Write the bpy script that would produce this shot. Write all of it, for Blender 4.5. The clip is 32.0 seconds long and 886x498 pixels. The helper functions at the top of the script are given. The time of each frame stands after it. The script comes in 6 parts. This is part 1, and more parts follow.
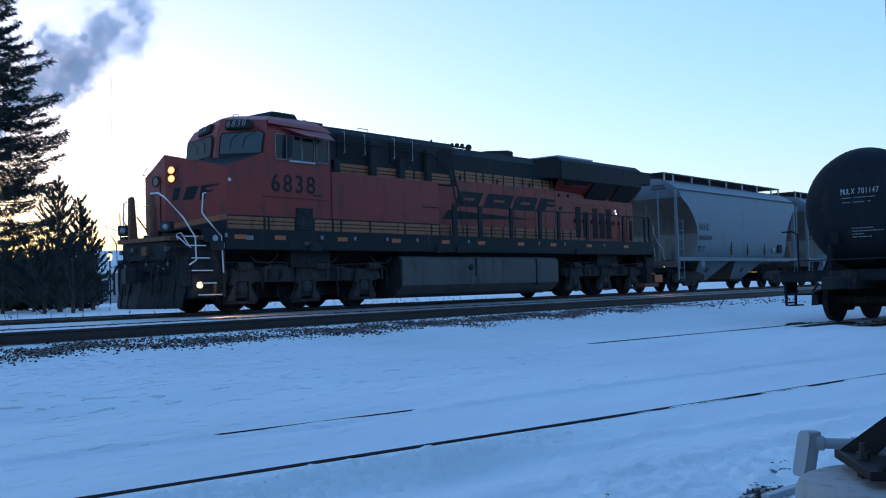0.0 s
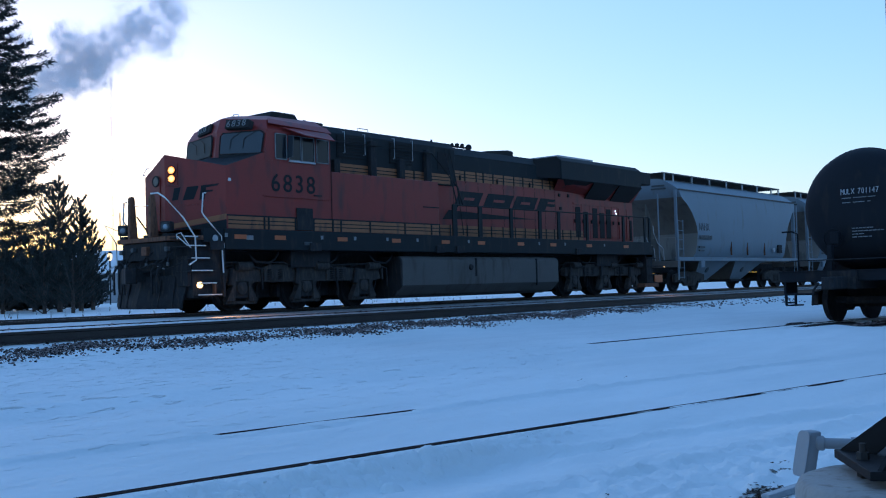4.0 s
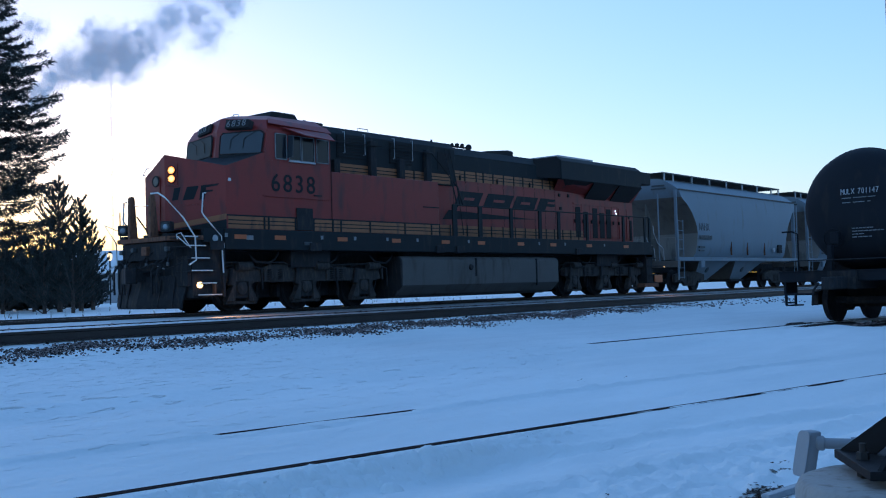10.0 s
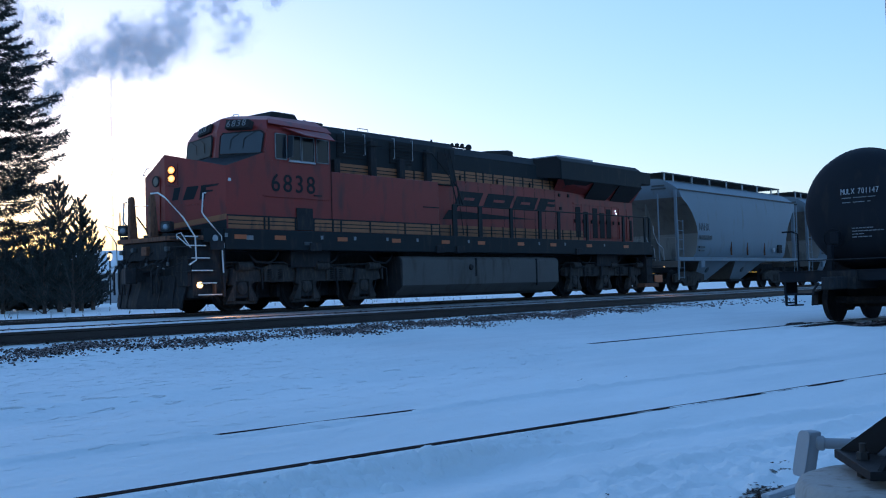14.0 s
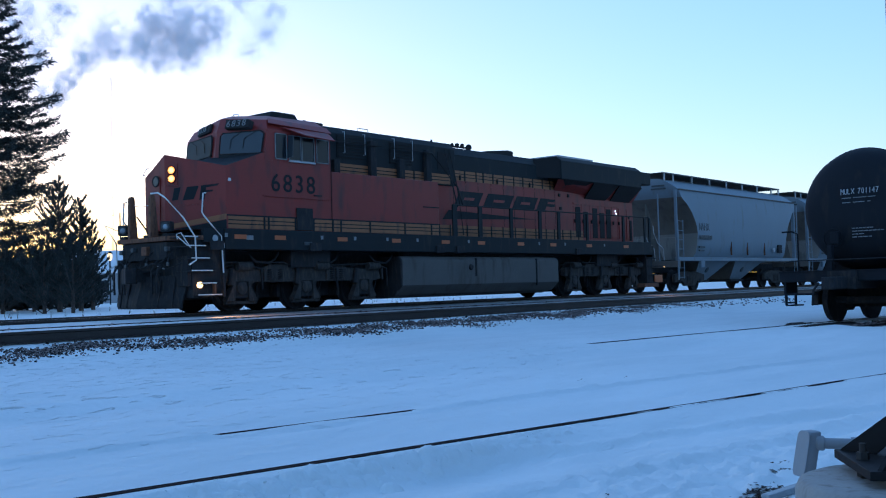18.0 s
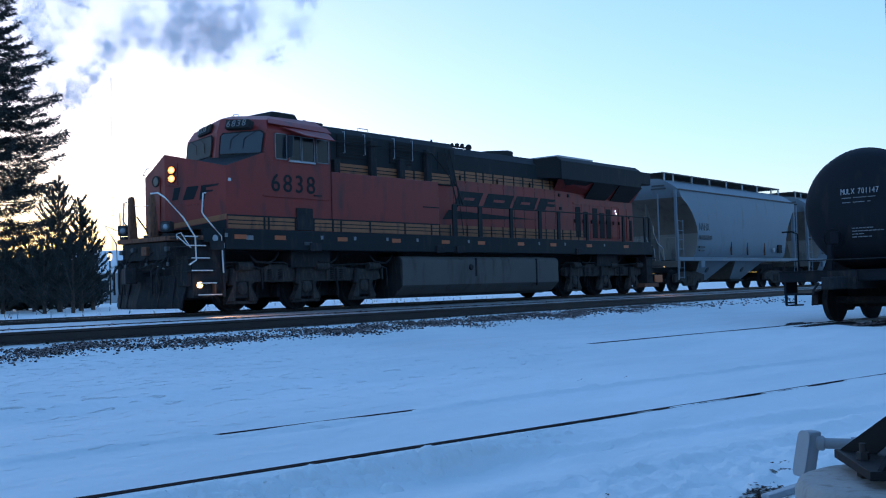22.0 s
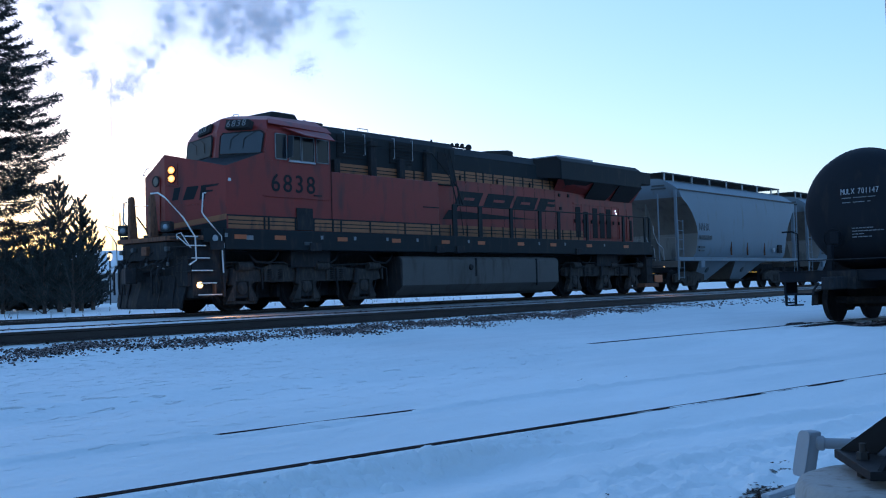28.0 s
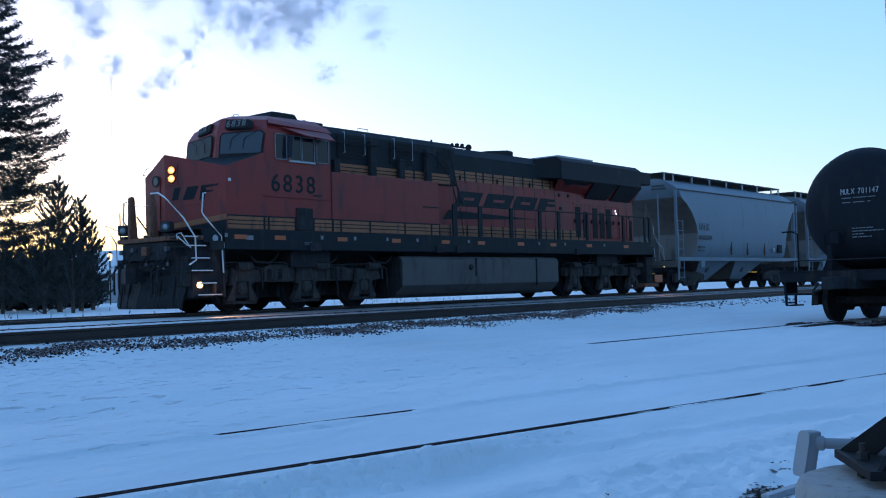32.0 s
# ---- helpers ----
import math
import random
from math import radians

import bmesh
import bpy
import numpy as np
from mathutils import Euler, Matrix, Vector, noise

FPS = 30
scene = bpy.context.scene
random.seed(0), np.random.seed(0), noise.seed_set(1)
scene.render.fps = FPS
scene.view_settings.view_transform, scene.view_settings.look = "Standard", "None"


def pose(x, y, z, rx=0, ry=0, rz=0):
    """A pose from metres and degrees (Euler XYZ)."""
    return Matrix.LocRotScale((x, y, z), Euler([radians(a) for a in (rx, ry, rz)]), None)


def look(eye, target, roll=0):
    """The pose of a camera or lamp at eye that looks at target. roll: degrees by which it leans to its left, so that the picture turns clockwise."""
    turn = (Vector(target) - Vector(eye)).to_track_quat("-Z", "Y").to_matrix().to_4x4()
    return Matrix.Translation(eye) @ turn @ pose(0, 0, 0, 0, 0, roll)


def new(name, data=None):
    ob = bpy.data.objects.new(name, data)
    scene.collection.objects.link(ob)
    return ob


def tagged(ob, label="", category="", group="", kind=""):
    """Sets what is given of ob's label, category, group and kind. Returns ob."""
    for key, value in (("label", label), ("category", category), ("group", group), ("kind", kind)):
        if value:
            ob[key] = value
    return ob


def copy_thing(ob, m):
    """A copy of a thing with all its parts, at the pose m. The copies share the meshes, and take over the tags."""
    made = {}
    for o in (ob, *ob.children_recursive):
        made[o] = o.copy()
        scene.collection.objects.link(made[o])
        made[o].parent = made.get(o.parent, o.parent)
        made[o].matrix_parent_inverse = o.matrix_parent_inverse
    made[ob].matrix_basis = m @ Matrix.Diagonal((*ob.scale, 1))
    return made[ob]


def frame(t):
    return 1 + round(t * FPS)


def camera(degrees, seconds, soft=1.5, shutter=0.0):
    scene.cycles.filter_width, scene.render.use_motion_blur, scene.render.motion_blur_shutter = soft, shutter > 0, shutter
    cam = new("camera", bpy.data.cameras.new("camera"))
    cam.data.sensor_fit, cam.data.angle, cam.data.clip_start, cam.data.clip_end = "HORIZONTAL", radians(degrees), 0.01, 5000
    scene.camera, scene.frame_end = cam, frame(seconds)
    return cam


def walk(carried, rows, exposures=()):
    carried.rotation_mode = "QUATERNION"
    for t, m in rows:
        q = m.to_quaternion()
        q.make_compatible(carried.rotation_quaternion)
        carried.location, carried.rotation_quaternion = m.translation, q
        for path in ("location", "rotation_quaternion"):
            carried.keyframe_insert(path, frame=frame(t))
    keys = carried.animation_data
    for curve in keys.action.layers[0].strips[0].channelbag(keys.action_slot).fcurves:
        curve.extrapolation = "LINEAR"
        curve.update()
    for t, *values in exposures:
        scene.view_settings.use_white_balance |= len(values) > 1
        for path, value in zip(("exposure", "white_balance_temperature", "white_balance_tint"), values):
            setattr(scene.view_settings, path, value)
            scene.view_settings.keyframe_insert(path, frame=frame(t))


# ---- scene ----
# camera: stands still, about a metre over the snow
EYE = Vector((-15.111, -19.583, 0.449))
TARGET = Vector((0.33, -6.89, 1.18))
cam = camera(46.94, 32.0, soft=1.1)
walk(cam, [(0, look(EYE, TARGET, -1.55)), (32.0, look(EYE, TARGET, -1.55))], [(0, 2.40, 4870, 13), (7.0, 2.36, 4870, 13), (13.5, 2.35, 4870, 13), (17.1, 2.38, 4870, 13), (18.0, 2.47, 4870, 13), (24.0, 2.45, 4870, 13), (32.0, 2.45, 4870, 13)])

# world: dusk sky, the sun just over the horizon behind the trees
SUN_AZ, SUN_EL = radians(27.5), radians(1.35)
world = bpy.data.worlds.new("dusk_sky")
scene.world = world
world.use_nodes = True
wn, wl = world.node_tree.nodes, world.node_tree.links
sky = wn.new("ShaderNodeTexSky")
sky.sky_type, sky.sun_disc = "NISHITA", False
sky.sun_elevation, sky.sun_rotation = SUN_EL, SUN_AZ
sky.air_density, sky.dust_density, sky.ozone_density = 1.0, 0.7, 2.6
haze, tone = wn.new("ShaderNodeGamma"), wn.new("ShaderNodeHueSaturation")  # thin high haze evens the sky out
haze.inputs[1].default_value, tone.inputs["Saturation"].default_value = 0.62, 1.06
wl.new(sky.outputs[0], haze.inputs[0])
wl.new(haze.outputs[0], tone.inputs["Color"])
wl.new(tone.outputs[0], wn["Background"].inputs[0])
wn["Background"].inputs[1].default_value = 0.15

sun = new("sun", bpy.data.lights.new("sun", "SUN"))
sun.data.energy, sun.data.angle, sun.data.color = 0.025, radians(2.0), (1.0, 0.62, 0.36)
sun_way = Vector((math.sin(SUN_AZ) * math.cos(SUN_EL), math.cos(SUN_AZ) * math.cos(SUN_EL), math.sin(SUN_EL)))
sun.matrix_world = look(sun_way * 100, (0, 0, 0))


# the lit lamps beside the locomotive's front and rear steps
for name, eye, target, watts, cone in (("front_step_lamp", (-1.4, -1.62, 0.62), (-0.4, -3.0, -0.1), 18.0, 130), ("rear_step_lamp", (19.6, -1.95, 0.92), (18.2, -2.5, -0.1), 14.0, 58)):
    lamp = new(name, bpy.data.lights.new(name, "SPOT"))
    lamp.data.energy, lamp.data.color, lamp.data.spot_size, lamp.data.spot_blend, lamp.data.shadow_soft_size = watts, (1.0, 0.42, 0.1), radians(cone), 0.6, 0.05
    lamp.matrix_world = look(eye, target)


# ---- materials ----
def mat(name, colour, rough=0.6, metal=0.0, vary=0.25, scale=2.0, fine=30.0, bump=0.0, dirt=None, dirt_amount=0.0, emit=None, power=0.0, spec=0.5):
    """Base colour varied at two scales, with an optional second colour in blotches and a fine relief."""
    m = bpy.data.materials.new(name)
    m.use_nodes = True
    n, l = m.node_tree.nodes, m.node_tree.links
    b = n["Principled BSDF"]
    b.inputs["Metallic"].default_value = metal
    co = n.new("ShaderNodeTexCoord")
    big, small = n.new("ShaderNodeTexNoise"), n.new("ShaderNodeTexNoise")
    big.inputs["Scale"].default_value, small.inputs["Scale"].default_value = scale, fine
    big.inputs["Detail"].default_value, small.inputs["Detail"].default_value = 5, 4
    for t in (big, small):
        l.new(co.outputs["Object"], t.inputs["Vector"])
    add = n.new("ShaderNodeMath")
    add.operation = "MULTIPLY_ADD"
    l.new(big.outputs[0], add.inputs[0])
    add.inputs[1].default_value = 0.65
    half = n.new("ShaderNodeMath")
    half.operation = "MULTIPLY"
    l.new(small.outputs[0], half.inputs[0])
    half.inputs[1].default_value = 0.35
    l.new(half.outputs[0], add.inputs[2])
    ramp = n.new("ShaderNodeMapRange")
    ramp.inputs[1].default_value, ramp.inputs[2].default_value = 0.3, 0.7
    ramp.inputs[3].default_value, ramp.inputs[4].default_value = 1 - vary, 1 + vary
    l.new(add.outputs[0], ramp.inputs[0])
    mul = n.new("ShaderNodeMix")
    mul.data_type, mul.blend_type = "RGBA", "MULTIPLY"
    mul.inputs[0].default_value = 1.0
    mul.inputs[6].default_value = (*colour, 1)
    l.new(ramp.outputs[0], mul.inputs[7])
    out = mul.outputs[2]
    if dirt:
        blot = n.new("ShaderNodeTexNoise")
        blot.inputs["Scale"].default_value, blot.inputs["Detail"].default_value = scale * 2.7, 8
        stretch = n.new("ShaderNodeMapping")
        stretch.inputs["Scale"].default_value = (1.6, 1.6, 0.45)
        l.new(co.outputs["Object"], stretch.inputs[0])
        l.new(stretch.outputs[0], blot.inputs["Vector"])
        mr = n.new("ShaderNodeMapRange")
        mr.inputs[1].default_value, mr.inputs[2].default_value = 0.62 - 0.3 * dirt_amount, 0.8 - 0.3 * dirt_amount
        l.new(blot.outputs[0], mr.inputs[0])
        mx = n.new("ShaderNodeMix")
        mx.data_type = "RGBA"
        l.new(mr.outputs[0], mx.inputs[0])
        l.new(out, mx.inputs[6])
        mx.inputs[7].default_value = (*dirt, 1)
        out = mx.outputs[2]
    l.new(out, b.inputs["Base Color"])
    rr = n.new("ShaderNodeMapRange")
    rr.inputs[3].default_value, rr.inputs[4].default_value = max(0.02, rough - 0.12), min(1, rough + 0.12)
    l.new(add.outputs[0], rr.inputs[0])
    l.new(rr.outputs[0], b.inputs["Roughness"])
    if bump:
        bp = n.new("ShaderNodeBump")
        bp.inputs["Strength"].default_value, bp.inputs["Distance"].default_value = min(1, bump), 0.02
        l.new(add.outputs[0], bp.inputs["Height"])
        l.new(bp.outputs[0], b.inputs["Normal"])
    b.inputs["Specular IOR Level"].default_value = spec
    if emit:
        b.inputs["Emission Color"].default_value = (*emit, 1)
        b.inputs["Emission Strength"].default_value = power
    return m


RED = mat("orange_red_paint", (0.2, 0.024, 0.018), 0.45, vary=0.12, scale=0.8, fine=14, dirt=(0.09, 0.022, 0.021), dirt_amount=0.32)
GREEN = mat("dark_green_paint", (0.009, 0.0135, 0.0165), 0.65, spec=0.3, vary=0.3, scale=1.2, dirt=(0.03, 0.027, 0.024), dirt_amount=0.2)
YELLOW = mat("yellow_paint", (0.27, 0.115, 0.042), 0.55, vary=0.15, scale=1.5, dirt=(0.1, 0.055, 0.03), dirt_amount=0.25)
BLACK = mat("grimy_black_steel", (0.024, 0.025, 0.027), 0.85, spec=0.3, vary=0.4, scale=3, dirt=(0.05, 0.042, 0.036), dirt_amount=0.35, bump=0.3)
TRUCK = mat("grimy_truck_casting", (0.045, 0.042, 0.039), 0.85, spec=0.3, vary=0.45, scale=4, dirt=(0.085, 0.07, 0.056), dirt_amount=0.4, bump=0.4)
TANKGREY = mat("dusty_grey_fuel_tank", (0.10, 0.094, 0.086), 0.75, vary=0.2, scale=1.0, dirt=(0.07, 0.06, 0.05), dirt_amount=0.3)
WHITEP = mat("white_paint", (0.75, 0.75, 0.73), 0.5, vary=0.1)
GREYP = mat("grey_painted_steel", (0.42, 0.43, 0.44), 0.55, vary=0.15, scale=1.5)
# side reflectors; also the rear step plate, where it paints in lamplight
ORANGE_R = mat("orange_reflector_and_lamplit_plate", (0.4, 0.12, 0.04), 0.4, vary=0.1)
GLASS = mat("cab_glass", (0.045, 0.055, 0.065), 0.1, vary=0.1)
SIDEGLASS = mat("dark_side_glass", (0.012, 0.016, 0.022), 0.15, spec=0.35, vary=0.1)
# darker copy of GLASS: the far pane's dark reflections put into the colour
SHADEGLASS = mat("shaded_windshield_glass", (0.018, 0.026, 0.026), 0.45, spec=0.2, vary=0.5, scale=3.0)
GRILLE = mat("radiator_grille", (0.008, 0.008, 0.009), 0.8, vary=0.3, fine=90, bump=0.6)
RUSTY = mat("rusty_steel", (0.16, 0.075, 0.04), 0.85, vary=0.35, scale=5, dirt=(0.06, 0.035, 0.025), dirt_amount=0.4, bump=0.4)
RAILM = mat("rail_steel", (0.045, 0.036, 0.03), 0.55, metal=0.3, vary=0.4, scale=1.5, bump=0.2)
RAILYARD = mat("rusted_yard_rail", (0.026, 0.02, 0.019), 0.95, vary=0.4, scale=2)
RAILYARD.node_tree.nodes["Principled BSDF"].inputs["Specular IOR Level"].default_value = 0.05
STENCIL = mat("worn_white_stencil", (0.2, 0.21, 0.215), 0.6, vary=0.3, scale=12)
DARKSTENCIL = mat("worn_dark_stencil", (0.06, 0.07, 0.075), 0.6, vary=0.3, scale=12)
RAILTOP = mat("worn_rail_head", (0.2, 0.19, 0.18), 0.35, metal=0.9, vary=0.2)
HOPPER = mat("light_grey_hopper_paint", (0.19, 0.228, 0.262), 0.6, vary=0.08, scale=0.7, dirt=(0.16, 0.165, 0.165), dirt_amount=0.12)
# paler tan for the lower end sheet
HOPPEREND = mat("paler_tan_hopper_sheet", (0.24, 0.225, 0.2), 0.75, vary=0.15, scale=0.9, dirt=(0.12, 0.11, 0.095), dirt_amount=0.25)
# tan slope sheet, with the shade of its recess put into the colour
HOPPERSHADE = mat("shaded_tan_hopper_sheet", (0.14, 0.122, 0.1), 0.75, vary=0.2, scale=0.9, dirt=(0.1, 0.088, 0.075), dirt_amount=0.3)
TANKBLK = mat("black_tank_paint", (0.013, 0.0155, 0.02), 0.75, spec=0.22, vary=0.25, scale=1.1, dirt=(0.03, 0.027, 0.024), dirt_amount=0.2)
# reflector ring whose emission stands in for the headlight's orange bloom
LAMPRING = mat("headlight_reflector_bloom", (1, 0.5, 0.2), 0.3, emit=(1.0, 0.22, 0.02), power=0.5)
LAMP = mat("lit_headlight", (1, 0.7, 0.3), 0.3, emit=(1.0, 0.36, 0.05), power=0.85)
LAMPCOOL = mat("unlit_lamp_lens", (0.3, 0.33, 0.36), 0.08, vary=0.1)
SMALLLIGHT = mat("small_white_light", (1, 1, 1), 0.3, emit=(0.95, 0.95, 1.0), power=0.3)
STEPLIGHT = mat("lit_step_lamp", (1, 0.8, 0.5), 0.3, emit=(1.0, 0.5, 0.12), power=0.9)
BARK = mat("bark", (0.06, 0.045, 0.035), 0.9, vary=0.4, scale=6, bump=0.6)
NEEDLE = mat("spruce_needles", (0.024, 0.03, 0.027), 0.85, vary=0.4, scale=0.8, fine=6)
CONCRETE = mat("weathered_concrete", (0.36, 0.34, 0.31), 0.85, vary=0.15, scale=4, fine=60, dirt=(0.24, 0.22, 0.19), dirt_amount=0.35, bump=0.35)
PVC = mat("grey_conduit", (0.3, 0.31, 0.325), 0.5, vary=0.06, scale=6, dirt=(0.3, 0.3, 0.3), dirt_amount=0.1)
MASTBLK = mat("black_cast_steel", (0.011, 0.0105, 0.011), 0.7, spec=0.25, vary=0.25, scale=8, bump=0.15)
GALV = mat("galvanised_mast", (0.34, 0.36, 0.38), 0.45, metal=0.6, vary=0.15, scale=5)
STONE = mat("ballast_stone", (0.1, 0.078, 0.07), 0.9, vary=0.3, scale=9)
_n, _l = STONE.node_tree.nodes, STONE.node_tree.links
_geo, _rng, _mul = _n.new("ShaderNodeNewGeometry"), _n.new("ShaderNodeMapRange"), _n.new("ShaderNodeMix")
_rng.inputs[1].default_value, _rng.inputs[3].default_value, _rng.inputs[4].default_value = 0.35, 0.22, 3.4
_mul.data_type, _mul.blend_type = "RGBA", "MULTIPLY"
_mul.inputs[0].default_value = 1.0
_old = _n["Principled BSDF"].inputs["Base Color"].links[0].from_socket
_l.new(_geo.outputs["Random Per Island"], _rng.inputs[0])
_l.new(_old, _mul.inputs[6])
_l.new(_rng.outputs[0], _mul.inputs[7])
_l.new(_mul.outputs[2], _n["Principled BSDF"].inputs["Base Color"])
# bare cinders, coloured darker for the shadow under the tank car
CINDERSHADE = mat("shaded_cinder_ground", (0.035, 0.032, 0.03), 0.95, vary=0.5, scale=5, fine=45, bump=0.6, spec=0.1)
STRAW = mat("dry_grass", (0.19, 0.15, 0.1), 0.9, vary=0.3)
# for the added, unseen wall that blocks low sky light
LIGHTBLOCK = mat("dark_ribbed_sheet", (0.10, 0.09, 0.08), 0.7, vary=0.2)
SIDING = mat("white_siding", (0.3, 0.31, 0.33), 0.8, vary=0.1)
WARMWIN = mat("lit_window", (1, 0.8, 0.5), 0.3, emit=(1.0, 0.55, 0.16), power=0.35)


def snow_material(name, scale=1.0):
    m = bpy.data.materials.new(name)
    m.use_nodes = True
    n, l = m.node_tree.nodes, m.node_tree.links
    b = n["Principled BSDF"]
    b.inputs["Roughness"].default_value = 0.75
    b.inputs["Specular IOR Level"].default_value = 0.25
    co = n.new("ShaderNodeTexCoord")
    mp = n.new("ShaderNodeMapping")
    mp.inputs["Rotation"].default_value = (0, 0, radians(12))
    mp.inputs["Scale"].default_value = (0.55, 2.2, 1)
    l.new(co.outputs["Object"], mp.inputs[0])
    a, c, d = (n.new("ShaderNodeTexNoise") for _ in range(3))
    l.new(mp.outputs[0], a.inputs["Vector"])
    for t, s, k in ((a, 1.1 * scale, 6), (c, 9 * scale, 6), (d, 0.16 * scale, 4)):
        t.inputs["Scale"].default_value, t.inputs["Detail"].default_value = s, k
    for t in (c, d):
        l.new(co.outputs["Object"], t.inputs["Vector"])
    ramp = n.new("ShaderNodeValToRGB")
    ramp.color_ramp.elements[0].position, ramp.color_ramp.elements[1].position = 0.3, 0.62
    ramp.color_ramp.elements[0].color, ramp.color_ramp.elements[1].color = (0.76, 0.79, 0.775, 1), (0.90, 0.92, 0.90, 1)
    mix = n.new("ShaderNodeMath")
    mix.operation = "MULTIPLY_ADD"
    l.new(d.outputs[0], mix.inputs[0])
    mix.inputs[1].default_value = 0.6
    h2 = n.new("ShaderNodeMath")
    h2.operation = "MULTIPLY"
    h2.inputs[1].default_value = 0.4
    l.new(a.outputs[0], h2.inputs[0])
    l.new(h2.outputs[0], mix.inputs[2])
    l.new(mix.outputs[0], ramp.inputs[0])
    # brake dust on the snow between and beside the main tracks
    sep = n.new("ShaderNodeSeparateXYZ")
    l.new(co.outputs["Object"], sep.inputs[0])
    lo, hi, both, dust = n.new("ShaderNodeMapRange"), n.new("ShaderNodeMapRange"), n.new("ShaderNodeMath"), n.new("ShaderNodeMath")
    for q, v in ((lo, (-5.05, -4.85)), (hi, (1.6, 0.6))):
        q.inputs[1].default_value, q.inputs[2].default_value = v
        l.new(sep.outputs[1], q.inputs[0])
    both.operation, dust.operation = "MULTIPLY", "MULTIPLY"
    l.new(lo.outputs[0], both.inputs[0])
    l.new(hi.outputs[0], both.inputs[1])
    swept, thick = n.new("ShaderNodeMapRange"), n.new("ShaderNodeMath")
    swept.inputs[1].default_value, swept.inputs[2].default_value, swept.inputs[3].default_value, swept.inputs[4].default_value = -4.5, 0.5, 0.25, 1.5
    l.new(sep.outputs[0], swept.inputs[0])
    thick.operation = "MULTIPLY"
    l.new(both.outputs[0], thick.inputs[0])
    l.new(swept.outputs[0], thick.inputs[1])
    l.new(thick.outputs[0], dust.inputs[0])
    l.new(c.outputs[0], dust.inputs[1])
    dust.use_clamp = True
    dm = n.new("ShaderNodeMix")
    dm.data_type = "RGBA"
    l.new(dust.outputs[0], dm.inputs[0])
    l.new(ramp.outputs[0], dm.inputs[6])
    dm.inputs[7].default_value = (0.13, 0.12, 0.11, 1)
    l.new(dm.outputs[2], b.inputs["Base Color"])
    # short wind-cut steps lying across the wind
    wm, wn_ = n.new("ShaderNodeMapping"), n.new("ShaderNodeTexNoise")
    wm.inputs["Rotation"].default_value, wm.inputs["Scale"].default_value = (0, 0, radians(47)), (1.7, 5.0, 1)
    l.new(co.outputs["Object"], wm.inputs[0])
    l.new(wm.outputs[0], wn_.inputs["Vector"])
    wn_.inputs["Scale"].default_value, wn_.inputs["Detail"].default_value = 2.3, 4
    cut = n.new("ShaderNodeMapRange")
    cut.inputs[1].default_value, cut.inputs[2].default_value = 0.61, 0.69
    l.new(wn_.outputs[0], cut.inputs[0])
    where, both2 = n.new("ShaderNodeMapRange"), n.new("ShaderNodeMath")
    where.inputs[1].default_value, where.inputs[2].default_value, where.inputs[3].default_value = -14.5, -11.5, 0.12
    l.new(sep.outputs[1], where.inputs[0])
    both2.operation = "MULTIPLY"
    l.new(cut.outputs[0], both2.inputs[0])
    l.new(where.outputs[0], both2.inputs[1])
    b3 = n.new("ShaderNodeBump")
    b3.inputs["Strength"].default_value, b3.inputs["Distance"].default_value = 1.0, 0.036
    west, both3 = n.new("ShaderNodeMapRange"), n.new("ShaderNodeMath")
    west.inputs[1].default_value, west.inputs[2].default_value, west.inputs[3].default_value, west.inputs[4].default_value = -9.0, 2.0, 1.0, 0.3
    l.new(sep.outputs[0], west.inputs[0])
    both3.operation = "MULTIPLY"
    l.new(both2.outputs[0], both3.inputs[0])
    l.new(west.outputs[0], both3.inputs[1])
    l.new(both3.outputs[0], b3.inputs["Height"])
    b1, b2 = n.new("ShaderNodeBump"), n.new("ShaderNodeBump")
    b1.inputs["Strength"].default_value, b1.inputs["Distance"].default_value = 0.3, 0.06
    b2.inputs["Strength"].default_value, b2.inputs["Distance"].default_value = 0.7, 0.03
    l.new(a.outputs[0], b1.inputs["Height"])
    l.new(c.outputs[0], b2.inputs["Height"])
    l.new(b3.outputs[0], b1.inputs["Normal"])
    l.new(b1.outputs[0], b2.inputs["Normal"])
    l.new(b2.outputs[0], b.inputs["Normal"])
    return m


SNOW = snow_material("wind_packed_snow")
SNOWCAP = mat("settled_snow", (0.8, 0.82, 0.84), 0.8, vary=0.05, bump=0.3)


# ---- mesh helpers ----
def part(name, bm, material, parent=None, label="", smooth=False):
    me = bpy.data.meshes.new(name)
    bm.normal_update()
    bm.to_mesh(me)
    bm.free()
    for m in material if isinstance(material, (list, tuple)) else [material]:
        me.materials.append(m)
    if smooth:
        me.shade_smooth()
        me.set_sharp_from_angle(angle=radians(38))
    ob = new(name, me)
    ob.parent = parent
    if label:
        tagged(ob, label)
    return ob


def base(name, m, label, category, group="", kind=""):
    ob = new(name)
    ob.matrix_world = m
    ob.empty_display_size = 0.2
    return tagged(ob, label, category, group, kind)


def box(x0, x1, y0, y1, z0, z1, bevel=0.0, bm=None):
    bm = bm or bmesh.new()
    v = [bm.verts.new((x, y, z)) for x in (x0, x1) for y in (y0, y1) for z in (z0, z1)]
    fs = [bm.faces.new([v[i] for i in q]) for q in ((0, 1, 3, 2), (4, 6, 7, 5), (0, 4, 5, 1), (2, 3, 7, 6), (0, 2, 6, 4), (1, 5, 7, 3))]
    bmesh.ops.recalc_face_normals(bm, faces=fs)
    if bevel:
        es = list({e for f in fs for e in f.edges})
        bmesh.ops.bevel(bm, geom=es, offset=bevel, segments=2, affect="EDGES", profile=0.5)
    return bm


